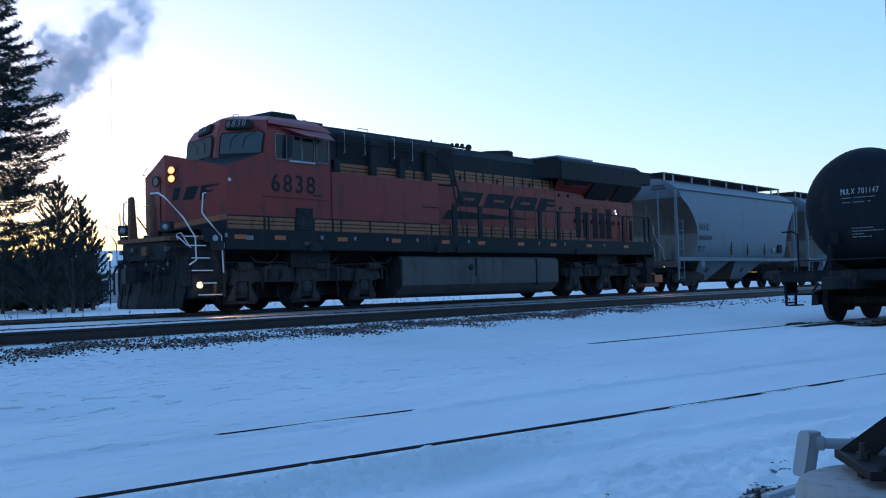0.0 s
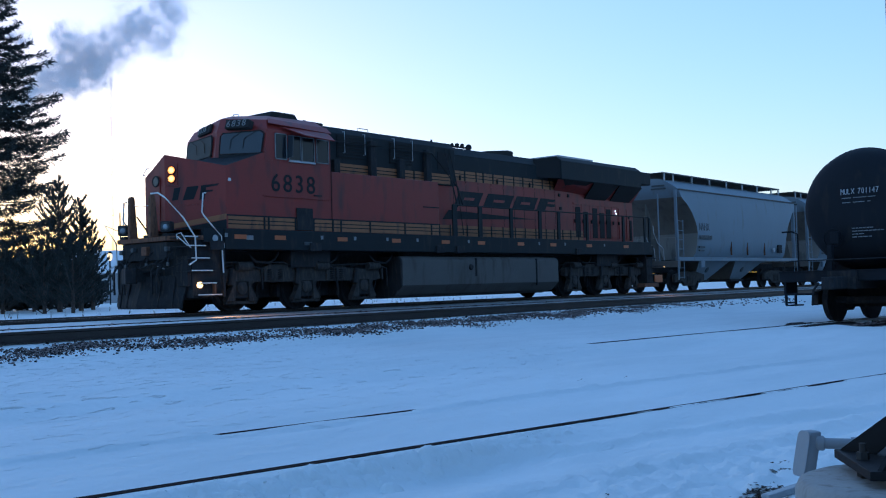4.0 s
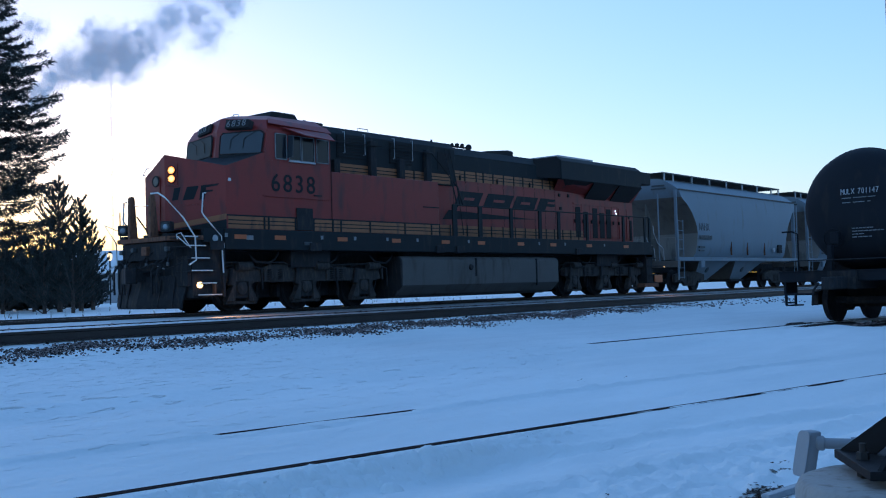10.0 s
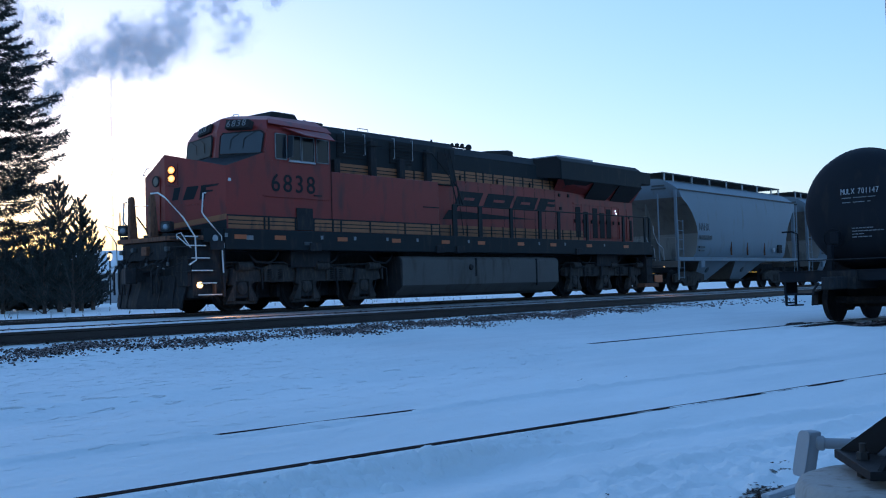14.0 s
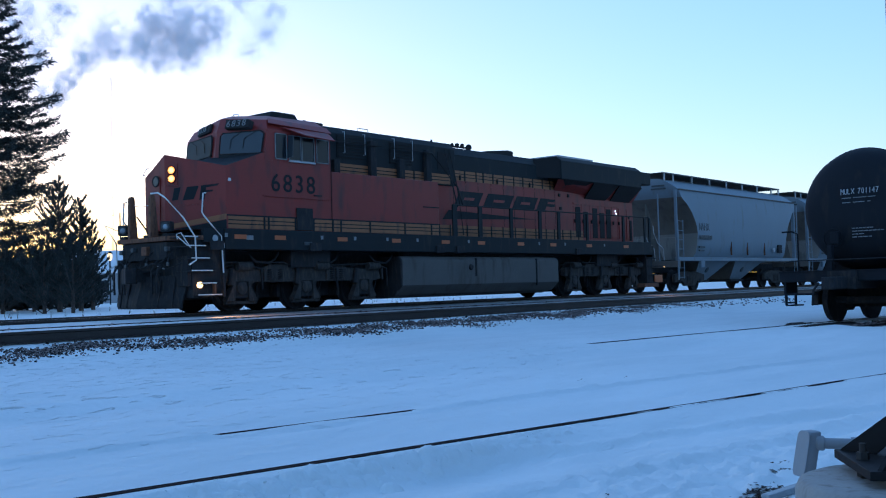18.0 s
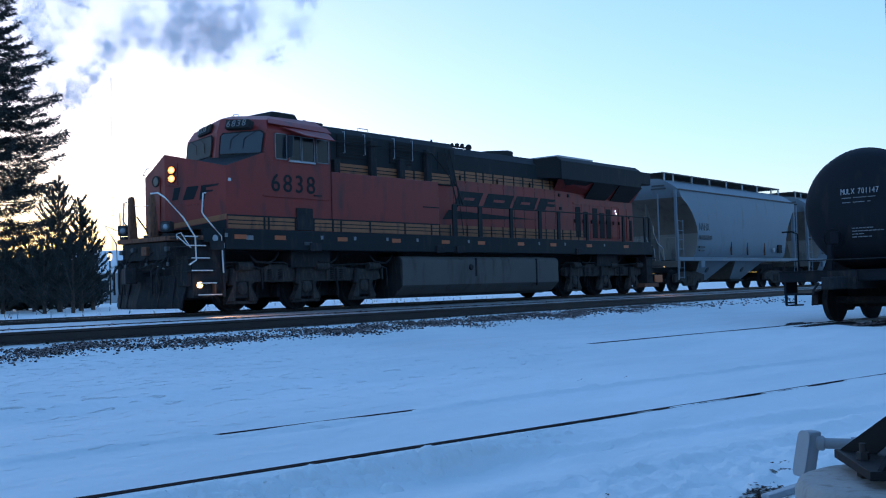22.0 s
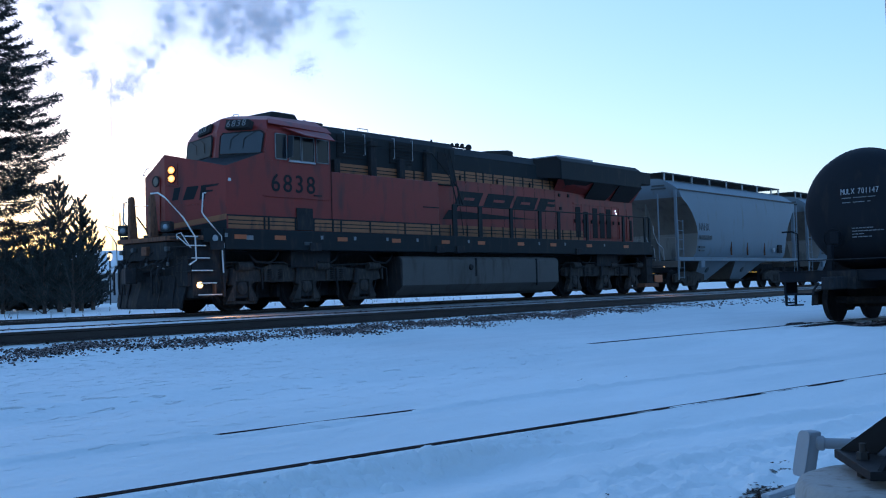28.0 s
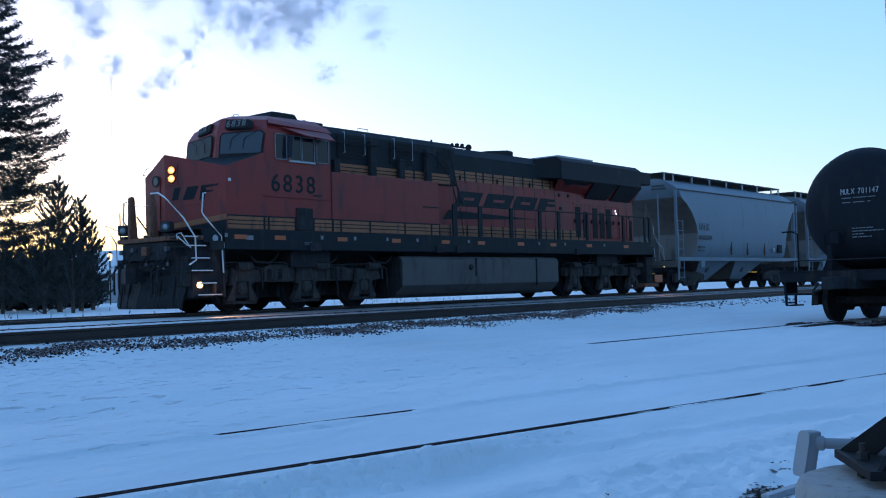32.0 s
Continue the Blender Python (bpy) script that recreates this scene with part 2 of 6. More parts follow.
def prism(profile, axis, c0, c1, bm=None, bevel=0.0):
    """A polygon in the two other axes (in x, y, z order), drawn out along axis from c0 to c1."""
    bm = bm or bmesh.new()
    k = "xyz".index(axis)

    def put(a, b, c):
        p = [a, b]
        p.insert(k, c)
        return bm.verts.new(p)
    lo, hi = [put(a, b, c0) for a, b in profile], [put(a, b, c1) for a, b in profile]
    fs = [bm.faces.new(lo), bm.faces.new(hi[::-1])]
    for i in range(len(lo)):
        j = (i + 1) % len(lo)
        fs.append(bm.faces.new((lo[i], hi[i], hi[j], lo[j])))
    bmesh.ops.recalc_face_normals(bm, faces=fs)
    if bevel:
        es = list({e for f in fs for e in f.edges})
        bmesh.ops.bevel(bm, geom=es, offset=bevel, segments=2, affect="EDGES", profile=0.5)
    return bm


def slab(corners, thick, bm=None):
    """A flat polygon given by its corners in space, with a thickness behind it."""
    bm = bm or bmesh.new()
    c = [Vector(p) for p in corners]
    nrm = (c[1] - c[0]).cross(c[2] - c[0]).normalized() * thick
    a, b = [bm.verts.new(p) for p in c], [bm.verts.new(p - nrm) for p in c]
    fs = [bm.faces.new(a), bm.faces.new(b[::-1])]
    for i in range(len(a)):
        j = (i + 1) % len(a)
        fs.append(bm.faces.new((a[i], b[i], b[j], a[j])))
    bmesh.ops.recalc_face_normals(bm, faces=fs)
    return bm


def rod(p0, p1, r0, r1=None, n=10, bm=None, caps=True):
    bm = bm or bmesh.new()
    p0, p1 = Vector(p0), Vector(p1)
    r1 = r0 if r1 is None else r1
    q = (p1 - p0).to_track_quat("Z", "Y")
    rings = []
    for p, r in ((p0, r0), (p1, r1)):
        rings.append([bm.verts.new(p + q @ Vector((r * math.cos(2 * math.pi * i / n), r * math.sin(2 * math.pi * i / n), 0))) for i in range(n)])
    for i in range(n):
        j = (i + 1) % n
        bm.faces.new((rings[0][i], rings[0][j], rings[1][j], rings[1][i]))
    if caps:
        bm.faces.new(rings[0][::-1])
        bm.faces.new(rings[1])
    return bm


def tube(points, r, n=8, bm=None):
    """A bent pipe with mitred joints."""
    bm = bm or bmesh.new()
    p = [Vector(q) for q in points]
    rings = []
    for i, c in enumerate(p):
        d = (p[min(i + 1, len(p) - 1)] - p[max(i - 1, 0)]).normalized()
        q = d.to_track_quat("Z", "Y")
        rings.append([bm.verts.new(c + q @ Vector((r * math.cos(2 * math.pi * k / n), r * math.sin(2 * math.pi * k / n), 0))) for k in range(n)])
    for a, b in zip(rings, rings[1:]):
        best = min(range(n), key=lambda s: (a[0].co - b[s].co).length)
        for k in range(n):
            bm.faces.new((a[k], a[(k + 1) % n], b[(k + 1 + best) % n], b[(k + best) % n]))
    bm.faces.new(rings[0][::-1])
    bm.faces.new(rings[-1])
    bmesh.ops.recalc_face_normals(bm, faces=bm.faces)
    return bm


def lathe(profile, origin, axis, n=24, bm=None):
    """Turns (radius, height) pairs about an axis through origin."""
    bm = bm or bmesh.new()
    q = Vector(axis).to_track_quat("Z", "Y")
    o = Vector(origin)
    rings = []
    for r, h in profile:
        if r < 1e-5:
            rings.append([bm.verts.new(o + q @ Vector((0, 0, h)))])
        else:
            rings.append([bm.verts.new(o + q @ Vector((r * math.cos(2 * math.pi * k / n), r * math.sin(2 * math.pi * k / n), h))) for k in range(n)])
    for a, b in zip(rings, rings[1:]):
        for k in range(n):
            j = (k + 1) % n
            if len(a) == 1 and len(b) == 1:
                continue
            if len(a) == 1:
                bm.faces.new((a[0], b[j], b[k]))
            elif len(b) == 1:
                bm.faces.new((a[k], a[j], b[0]))
            else:
                bm.faces.new((a[k], a[j], b[j], b[k]))
    bmesh.ops.recalc_face_normals(bm, faces=bm.faces)
    return bm


def words(text, size, m, material, parent, name="letter", squeeze=1.0, depth=0.004, pitch=0.62, bold=0.0):
    """One mesh for each character, set side by side."""
    for k, ch in enumerate(text):
        if ch != " ":
            one_letter(ch, size, m @ Matrix.Translation((k * size * pitch * squeeze, 0, 0)), material, parent, name, squeeze, depth, bold)


def one_letter(text, size, m, material, parent, name, squeeze, depth, bold):
    cu = bpy.data.curves.new(name, "FONT")
    cu.body, cu.size, cu.extrude, cu.resolution_u, cu.offset = text, size, depth, 3, bold
    tmp = bpy.data.objects.new(name, cu)
    me = bpy.data.meshes.new_from_object(tmp)
    bpy.data.objects.remove(tmp)
    me.materials.append(material)
    ob = new(name, me)
    ob.parent = parent
    ob.matrix_local = m @ Matrix.Diagonal((squeeze, 1, 1, 1))
    return ob


def smooth_noise(x, y, s, seed=0):
    """Soft numpy noise, about -1 to 1, from crossed waves."""
    r = np.random.RandomState(seed)
    out = np.zeros_like(x, dtype=float)
    for k in range(9):
        a, ph, f = r.uniform(0, 2 * np.pi), r.uniform(0, 6.28), s * r.uniform(0.6, 1.9)
        out += np.sin((x * np.cos(a) + y * np.sin(a)) * f + ph + 1.3 * np.sin((y * np.cos(a) - x * np.sin(a)) * f * 0.7 + ph * 2))
    return out / 4.5


# ---- ground ----
RAIL_Z2 = -0.06
YARD_Z = -0.55


def track3_y(x):
    return -11.61 - 0.13 * x


def track4_y(x):
    return -14.17 - 0.19 * (x + 12.36)


PROFILE_Y = [-60, -9.0, -7.2, -6.3, -5.5, -5.2, -5.0, -4.9, -4.85, -3.55, -3.4, -2.1, -0.95, -0.76, -0.68, 0.68, 0.8, 2.0, 4.0, 9.0, 30.0, 70.0, 3000]
PROFILE_Z = [-0.557, -0.557, -0.548, -0.48, -0.33, -0.27, -0.255, -0.22, -0.10, -0.075, -0.08, -0.085, -0.075, -0.07, -0.05, -0.05, -0.06, -0.12, -0.3, -0.34, -0.34, -0.3, 0.4]


def ground_z(x, y):
    x, y = np.asarray(x, float), np.asarray(y, float)
    z = np.interp(y, PROFILE_Y, PROFILE_Z)
    d3, d4 = y - track3_y(x), y - track4_y(x)
    near_rail = np.minimum(np.minimum(abs(abs(d3) - 0.72), abs(abs(d4) - 0.72)), 1.0)
    calm = np.clip((near_rail - 0.05) / 0.5, 0, 1)
    yard = np.clip((-6.8 - y) / 1.5, 0, 1)
    z = z + yard * calm * (0.028 * smooth_noise(x, y * 1.6, 0.9, 3) + 0.008 * smooth_noise(x * 0.9, y * 1.8, 3.2, 4) + 0.007 * smooth_noise(x, y * 1.5, 9, 15) + 0.004 * smooth_noise(x, y, 24, 16))
    z = z + yard * (1 - calm) * 0.004 * smooth_noise(x, y, 2.0, 5)
    # snow nearly hides the far rail of the near yard track, but for one stretch, and the near rail of the next
    hide_a = np.exp(-((d4 - 0.74) / 0.08) ** 2) * np.clip(np.where(x < -9.6, (-10.55 - x) / 0.4, (x + 8.8) / 0.5), 0, 1)
    hide_t = np.exp(-((d3 + 0.72) / 0.32) ** 2) * np.clip((5.6 - x) / 0.8, 0, 1)
    hide_f = np.exp(-((d3 - 0.72) / 0.2) ** 2) * np.clip((-0.6 - x) / 0.6, 0, 1)
    z = z + yard * 0.008 * np.exp(-((d4 - 0.72) / 0.16) ** 2)
    z = z + 0.006 * hide_a + 0.016 * np.exp(-((d4 - 0.7) / 0.07) ** 2) * yard * np.clip(smooth_noise(x, y * 0, 13.0, 31) - 0.05, 0, 1) + 0.07 * hide_t + 0.04 * hide_f
    z = z - yard * 0.024 * np.exp(-((d4 - 0.56) / 0.07) ** 2) * np.clip(np.where(x < -9.6, (x + 10.9) / 0.4, (-8.3 - x) / 0.5), 0, 1) * (0.8 + 0.4 * smooth_noise(x, y, 6.0, 18))
    z = z - yard * 0.022 * np.exp(-((d3 + 0.87) / 0.09) ** 2) * np.clip((x - 0.5) / 3, 0, 1)
    # the buried rail still shows as a crumbling furrow
    lip = d4 - 0.67 - 0.008 * smooth_noise(x, y, 9.0, 70)
    buried = np.clip(np.where(x < -9.6, (-10.55 - x) / 0.4, (x + 8.8) / 0.5), 0, 1)
    z = z + yard * buried * 0.038 / (1 + np.exp(np.clip(-lip / 0.012, -40, 40))) * np.exp(-np.clip(lip, 0, 9) / 0.22) * (0.75 + 0.25 * smooth_noise(x, y, 16.0, 71))
    # snow laps over the near rail farther along
    z = z + yard * 0.0108 * np.exp(-((d4 + 0.785) / 0.045) ** 2) * np.clip((x + 9.3) / 1.4, 0, 1) * (0.8 + 0.28 * smooth_noise(x, y * 0, 8.0, 74))
    # a lumpy ridge that leaves the rail towards the mast
    ridge_d = d4 + 1.06 + 0.2 * (x + 10.0) + 0.03 * smooth_noise(x, y * 0, 3.0, 72)
    along = np.clip((x + 10.7) / 0.5, 0, 1) * np.clip((-5.5 - x) / 2.0, 0, 1)
    z = z + along * (0.026 * np.exp(-(ridge_d / 0.06) ** 2) - 0.02 * np.exp(-((ridge_d + 0.16) / 0.09) ** 2)) * (0.7 + 0.7 * np.abs(smooth_noise(x, y, 24.0, 73)))
    # bare, trodden ground by the tank car's wheels
    z = z - 0.05 * np.exp(-((d3 + 0.85) / 0.28) ** 2) * np.clip((x - 5.4) / 0.8, 0, 1)
    # a smooth trough beyond the snow thrown up along the near rail
    off = -d4 - 0.815
    drop = np.clip((off - 0.05) / 0.36, 0, 1)
    drop = drop * drop * (3 - 2 * drop) * np.exp(-np.clip(off - 0.55, 0, 9) / 0.55)
    z = z - yard * drop * (0.012 + 0.14 * np.clip((-8.0 - x) / 2.5, 0, 1)) * (0.85 + 0.25 * smooth_noise(x, y * 0, 1.7, 33))
    rough = yard * np.clip((-d4 - 1.75) / 0.4, 0, 1) * np.clip((1.4 + smooth_noise(x, y, 1.1, 61)) / 2, 0, 1)
    z = z + rough * (0.018 * smooth_noise(x, y * 1.4, 20, 62) + 0.014 * smooth_noise(x, y * 1.3, 42, 63) + 0.004 * smooth_noise(x, y, 60, 64))
    # old wheel ruts nearer the camera
    for off, amp in ((-1.75, 0.035), (-2.35, 0.045), (-3.2, 0.04)):
        z = z - yard * amp * np.exp(-((d4 - off + 0.1 * np.sin(x * 0.8)) / 0.12) ** 2) * (0.6 + 0.4 * smooth_noise(x, y, 2.5, 11))
        z = z + yard * amp * 0.6 * np.exp(-((d4 - off - 0.24) / 0.1) ** 2) * (0.5 + 0.5 * smooth_noise(x, y, 5.0, 12))
    return z


def ground():
    xs = np.concatenate([[-3000, -1200, -500, -250, -140, -90, -60, -42, -32, -26, -22, -18], np.arange(-16, -14, 0.25), np.arange(-14, -12, 0.06), np.arange(-12, -7.6, 0.03), np.arange(-7.6, -3.0, 0.06), np.arange(-3.0, 14, 0.2), np.arange(14, 40, 1.0), [42, 48, 60, 80, 120, 200, 400, 900, 1800, 3000]])
    ys = np.concatenate([[-3000, -1000, -300, -120, -70, -45, -32, -26, -23, -21], np.arange(-20, -18.4, 0.2), np.arange(-18.4, -17.8, 0.05), np.arange(-17.8, -15.2, 0.026), np.arange(-15.2, -13.2, 0.025), np.arange(-13.2, -6.6, 0.1), np.arange(-6.6, -4.6, 0.07), np.arange(-4.6, 2.2, 0.12), [2.6, 3.2, 4, 5, 6, 8, 11, 15, 20, 27, 36, 48, 65, 90, 140, 220, 400, 800, 1600, 3000]])
    gx, gy = np.meshgrid(xs, ys)
    gz = ground_z(gx, gy)
    far = np.clip((np.hypot(gx + 15, gy + 20) - 60) / 200, 0, 1)
    gz = gz + far * 0.5 * smooth_noise(gx, gy, 0.02, 14)
    ny, nx = gx.shape
    idx = np.arange(nx * ny).reshape(ny, nx)
    quads = np.stack([idx[:-1, :-1], idx[:-1, 1:], idx[1:, 1:], idx[1:, :-1]], -1).reshape(-1, 4)
    me = bpy.data.meshes.new("ground")
    me.from_pydata(np.stack([gx, gy, gz], -1).reshape(-1, 3).tolist(), [], quads.tolist())
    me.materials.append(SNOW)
    me.shade_smooth()
    return tagged(new("ground", me), "wind-packed blue-white snow over a flat rail yard", "snow", kind="structure")


def rail_mesh(pts, top, lean=0.0):
    """A steel rail along points on plan; top: height of its head."""
    prof = [(-0.036, 0), (0.036, 0), (0.037, -0.035), (0.012, -0.05), (0.01, -0.145), (0.068, -0.165), (0.068, -0.178), (-0.068, -0.178), (-0.068, -0.165), (-0.01, -0.145), (-0.012, -0.05), (-0.037, -0.035)]
    bm = bmesh.new()
    rings = []
    for i, (x, y) in enumerate(pts):
        a, b = Vector(pts[max(i - 1, 0)]), Vector(pts[min(i + 1, len(pts) - 1)])
        d = (b - a).normalized()
        nrm = Vector((-d.y, d.x))
        rings.append([bm.verts.new((x + nrm.x * u, y + nrm.y * u, top + v)) for u, v in prof])
    for a, b in zip(rings, rings[1:]):
        for k in range(len(prof)):
            j = (k + 1) % len(prof)
            f = bm.faces.new((a[k], b[k], b[j], a[j]))
            f.material_index = 1 if k == 0 else 0
    bm.faces.new(rings[0])
    bm.faces.new(rings[-1][::-1])
    bmesh.ops.recalc_face_normals(bm, faces=bm.faces)
    return bm


def tracks():
    spec = (("track_1", lambda x: 0.0, 0.0, -90, 150, "main line track with the locomotive standing on it, bedded in snow", RAILTOP),
            ("track_2", lambda x: -4.2, RAIL_Z2, -90, 150, "empty main line track with a dark exposed rail, bedded in snow", RAILTOP),
            ("track_3", track3_y, YARD_Z, -40, 70, "yard siding half buried in snow, carrying a tank car", RAILYARD),
            ("track_4", track4_y, YARD_Z, -30, 40, "yard siding with rail heads just showing in the snow", RAILYARD))
    for name, fy, top, x0, x1, label, head in spec:
        t = base(name, pose(0, 0, 0), label, "railway track", kind="structure")
        for s in (-1, 1):
            pts = [(x, fy(x) + s * 0.7535 * math.sqrt(1 + (fy(1) - fy(0)) ** 2)) for x in np.linspace(x0, x1, 60)]
            part("rail", rail_mesh(pts, top), [RAILYARD if head is RAILYARD else RAILM, head], t)


def ballast():
    """Loose stones on the shoulder of the nearer main track."""
    rng = np.random.RandomState(5)
    verts, faces = [], []
    tpl = bmesh.new()
    bmesh.ops.create_icosphere(tpl, subdivisions=1, radius=1)
    tv = np.array([v.co[:] for v in tpl.verts])
    tf = [[v.index for v in f.verts] for f in tpl.faces]
    tpl.free()

    todo = []

    def stone(x, y, r, sink=0.3):
        todo.append((x, y, r, sink))

    def lay(x, y, r, sink, z):
        n = len(verts)
        sc = rng.uniform(0.6, 1.2, 3) * r * np.array([1.15, 1.0, 0.8])
        a = rng.uniform(0, 6.28)
        p = tv * rng.uniform(0.75, 1.15, (len(tv), 1)) * sc
        c, s = math.cos(a), math.sin(a)
        for q in p:
            verts.append((x + q[0] * c - q[1] * s, y + q[0] * s + q[1] * c, z + q[2] + r * (0.5 - sink)))
        faces.extend([[n + i for i in f] for f in tf])

    for _ in range(26000):
        x = rng.uniform(-11, 14.5)
        y = -5.55 + rng.normal(0, 0.2) + 0.12 * math.sin(x * 1.7) + 0.03 * max(0, x - 4)
        if y > -5.2 or rng.rand() < 0.45 * (1 + math.sin(x * 2.3 + 2 * math.sin(x * 0.9)) * math.cos(y * 7 + x)):
            continue
        if x > 10 and rng.rand() < (x - 10) / 5:
            continue
        stone(x, y, rng.uniform(0.009, 0.027), 0.15)
    for _ in range(320):
        x = rng.uniform(-10, 22)
        y = -5.15 + abs(rng.normal(0, 0.05)) if rng.rand() < 0.4 else -3.62 + rng.normal(0, 0.05)
        stone(x, y, rng.uniform(0.012, 0.035), 0.2)
    for _ in range(130):
        stone(rng.uniform(14, 22), -5.7 + rng.normal(0, 0.2), rng.uniform(0.02, 0.045), 0.25)
    for _ in range(2600):
        x = 5.7 + 6 * rng.rand() ** 1.3
        stone(x, track3_y(x) - 0.68 + rng.normal(0, 0.17) * min(1, 0.4 + (x - 5.7)), rng.uniform(0.015, 0.038), 0.1)
    plan = np.array(todo)
    for row, z in zip(todo, ground_z(plan[:, 0], plan[:, 1])):
        lay(*row, float(z))
    me = bpy.data.meshes.new("ballast_stones")
    me.from_pydata(verts, [], faces)
    me.materials.append(STONE)
    tagged(new("ballast_stones", me), "brown crushed stone ballast poking through the snow beside the track", "gravel", kind="stuff")


def light_block_wall():
    """A plain long wall, unseen, added behind the onlooker to block low sky light."""
    w = base("wall_light_block", pose(0, -32, -0.6), "plain dark ribbed wall, unseen, added to block low sky light", "wall", kind="structure")
    part("wall_sheet", box(-90, 70, -0.3, 0, 0, 7.6), LIGHTBLOCK, w)
    for x in range(-90, 71, 4):
        part("wall_rib", box(x - 0.1, x + 0.1, 0.003, 0.12, 0, 7.6), LIGHTBLOCK, w)


def ploughed_snow():
    """A lumpy bank of broken snow thrown up along the near yard rail."""
    xs, ds = np.arange(-13.4, -7.4, 0.009), np.arange(0, 0.7, 0.009)
    gx, gd = np.meshgrid(xs, ds)
    gy = track4_y(gx) - 0.815 - gd
    env = np.clip((-9.0 - gx) / 1.2, 0, 1)
    reach = 0.19 + 0.08 * smooth_noise(gx, gx * 0, 2.4, 57) + 0.04 * np.clip(-10.5 - gx, 0, 2)
    fall = np.clip((reach - gd) / 0.2, 0, 1) * env
    fall = fall * fall * (3 - 2 * fall)
    ground_h = ground_z(gx, gy)
    crest = -0.598 + 0.1 * np.clip(gd, 0, 0.3)
    h = (crest - ground_h) * fall
    # soft heaped clods
    rng = np.random.RandomState(21)
    n = 2400
    cx = rng.uniform(-13.3, -8.0, n)
    heap = smooth_noise(cx, cx * 0, 9.0, 58)
    width = 0.18 + 0.07 * smooth_noise(cx, cx * 0, 2.4, 57) + 0.04 * np.clip(-10.5 - cx, 0, 2)
    cd = np.abs(rng.normal(0.4, 0.42, n)) * width
    r = (0.018 + 0.05 * rng.rand(n) ** 2.0) * np.clip((-8.4 - cx) / 1.6, 0.3, 1)
    lift = r * rng.uniform(0.5, 1.1, n) * np.clip((-8.0 - cx) / 1.8, 0, 1) * np.clip(0.9 + 0.5 * heap, 0.45, 1.3)
    clods = np.zeros_like(gx)
    for x, d, w, up in zip(cx, cd, r, lift):
        i, j = int((x - xs[0]) / 0.009), int(d / 0.009)
        k = int(w / 0.009) + 2
        win = (slice(max(j - k, 0), j + k), slice(max(i - k, 0), i + k))
        q = ((gx[win] - x) ** 2 + 1.4 * (gd[win] - d) ** 2) / (w * w)
        clods[win] = np.maximum(clods[win], up * np.sqrt(np.clip(1 - q, 0, 1)))
    onto = np.clip(smooth_noise(gx, gx * 0, 9.0, 58) - 0.75, 0, 0.4)
    clods = clods * np.clip(gd / 0.09 + 2 * onto, 0, 1) * (1 + 0.12 * smooth_noise(gx, gy, 150, 60))
    h = h + clods
    over = ground_h + h - (-0.556 + 0.14 * gd + 0.06 * onto)
    h = h - 0.55 * np.clip(over, 0, 1)
    edge = np.minimum(np.minimum(gd, 0.69 - gd) / 0.05, 1)
    gz = ground_h + h - 0.012 * (1 - np.clip(edge, 0, 1)) - 0.002
    nx = len(xs)
    idx = np.arange(gx.size).reshape(-1, nx)
    quads = np.stack([idx[:-1, :-1], idx[1:, :-1], idx[1:, 1:], idx[:-1, 1:]], -1).reshape(-1, 4)
    verts = np.stack([gx, gy, gz], -1).reshape(-1, 3)
    # loose crumbs
    tpl = bmesh.new()
    bmesh.ops.create_icosphere(tpl, subdivisions=1, radius=1)
    tv = np.array([v.co[:] for v in tpl.verts])
    tf = np.array([[v.index for v in f.verts] for f in tpl.faces])
    tpl.free()
    k = rng.randint(0, gx.size, 1500)
    k = k[rng.rand(len(k)) < env.ravel()[k] * np.exp(-gd.ravel()[k] / 0.2)]
    r = 0.002 + 0.007 * rng.rand(len(k)) ** 3
    v = tv[None] * (1 + 0.2 * rng.normal(0, 1, (len(k), len(tv), 1))) * r[:, None, None] + (verts[k] + np.stack([r * 0, r * 0, r * 0.3], 1))[:, None, :]
    f = (tf[None] + (np.arange(len(k)) * len(tv))[:, None, None]).reshape(-1, 3) + len(verts)
    me = bpy.data.meshes.new("ploughed_snow")
    me.from_pydata(verts.tolist() + v.reshape(-1, 3).tolist(), [], quads.tolist() + f.tolist())
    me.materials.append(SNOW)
    me.shade_smooth()
    tagged(new("ploughed_snow", me), "lumpy bank of broken snow ploughed up beside the rail", "snow", kind="stuff")


def shaded_bare_ground():
    """Bare cinders under the tank car, with the car's shadow put into their dark colour."""
    xs, ds = np.arange(5.0, 22.0, 0.12), np.arange(-1.7, 1.9, 0.08)
    gx, gd = np.meshgrid(xs, ds)
    gy = track3_y(gx) + gd
    near = 1.05 + 0.22 * smooth_noise(gx, gx * 0, 1.6, 81) + 0.12 * smooth_noise(gx, gy, 4.0, 82)
    near = np.where(gd > 0, near + 0.35, near) * np.clip((gx - 5.2) / 1.2, 0, 1) ** 0.6
    gz = ground_z(gx, gy) + 0.05 * np.clip((near - np.abs(gd)) / 0.2, -1, 0.5) + 0.01 * smooth_noise(gx, gy, 6.0, 83)
    gz = np.minimum(gz, YARD_Z - 0.012)
    nx = len(xs)
    idx = np.arange(gx.size).reshape(-1, nx)
    quads = np.stack([idx[:-1, :-1], idx[:-1, 1:], idx[1:, 1:], idx[1:, :-1]], -1).reshape(-1, 4)
    me = bpy.data.meshes.new("shaded_bare_ground")
    me.from_pydata(np.stack([gx, gy, gz], -1).reshape(-1, 3).tolist(), [], quads.tolist())
    me.materials.append(CINDERSHADE)
    tagged(new("shaded_bare_ground", me), "bare cinders under the tank car, darkened for its shadow", "gravel", kind="stuff")


ground()
tracks()
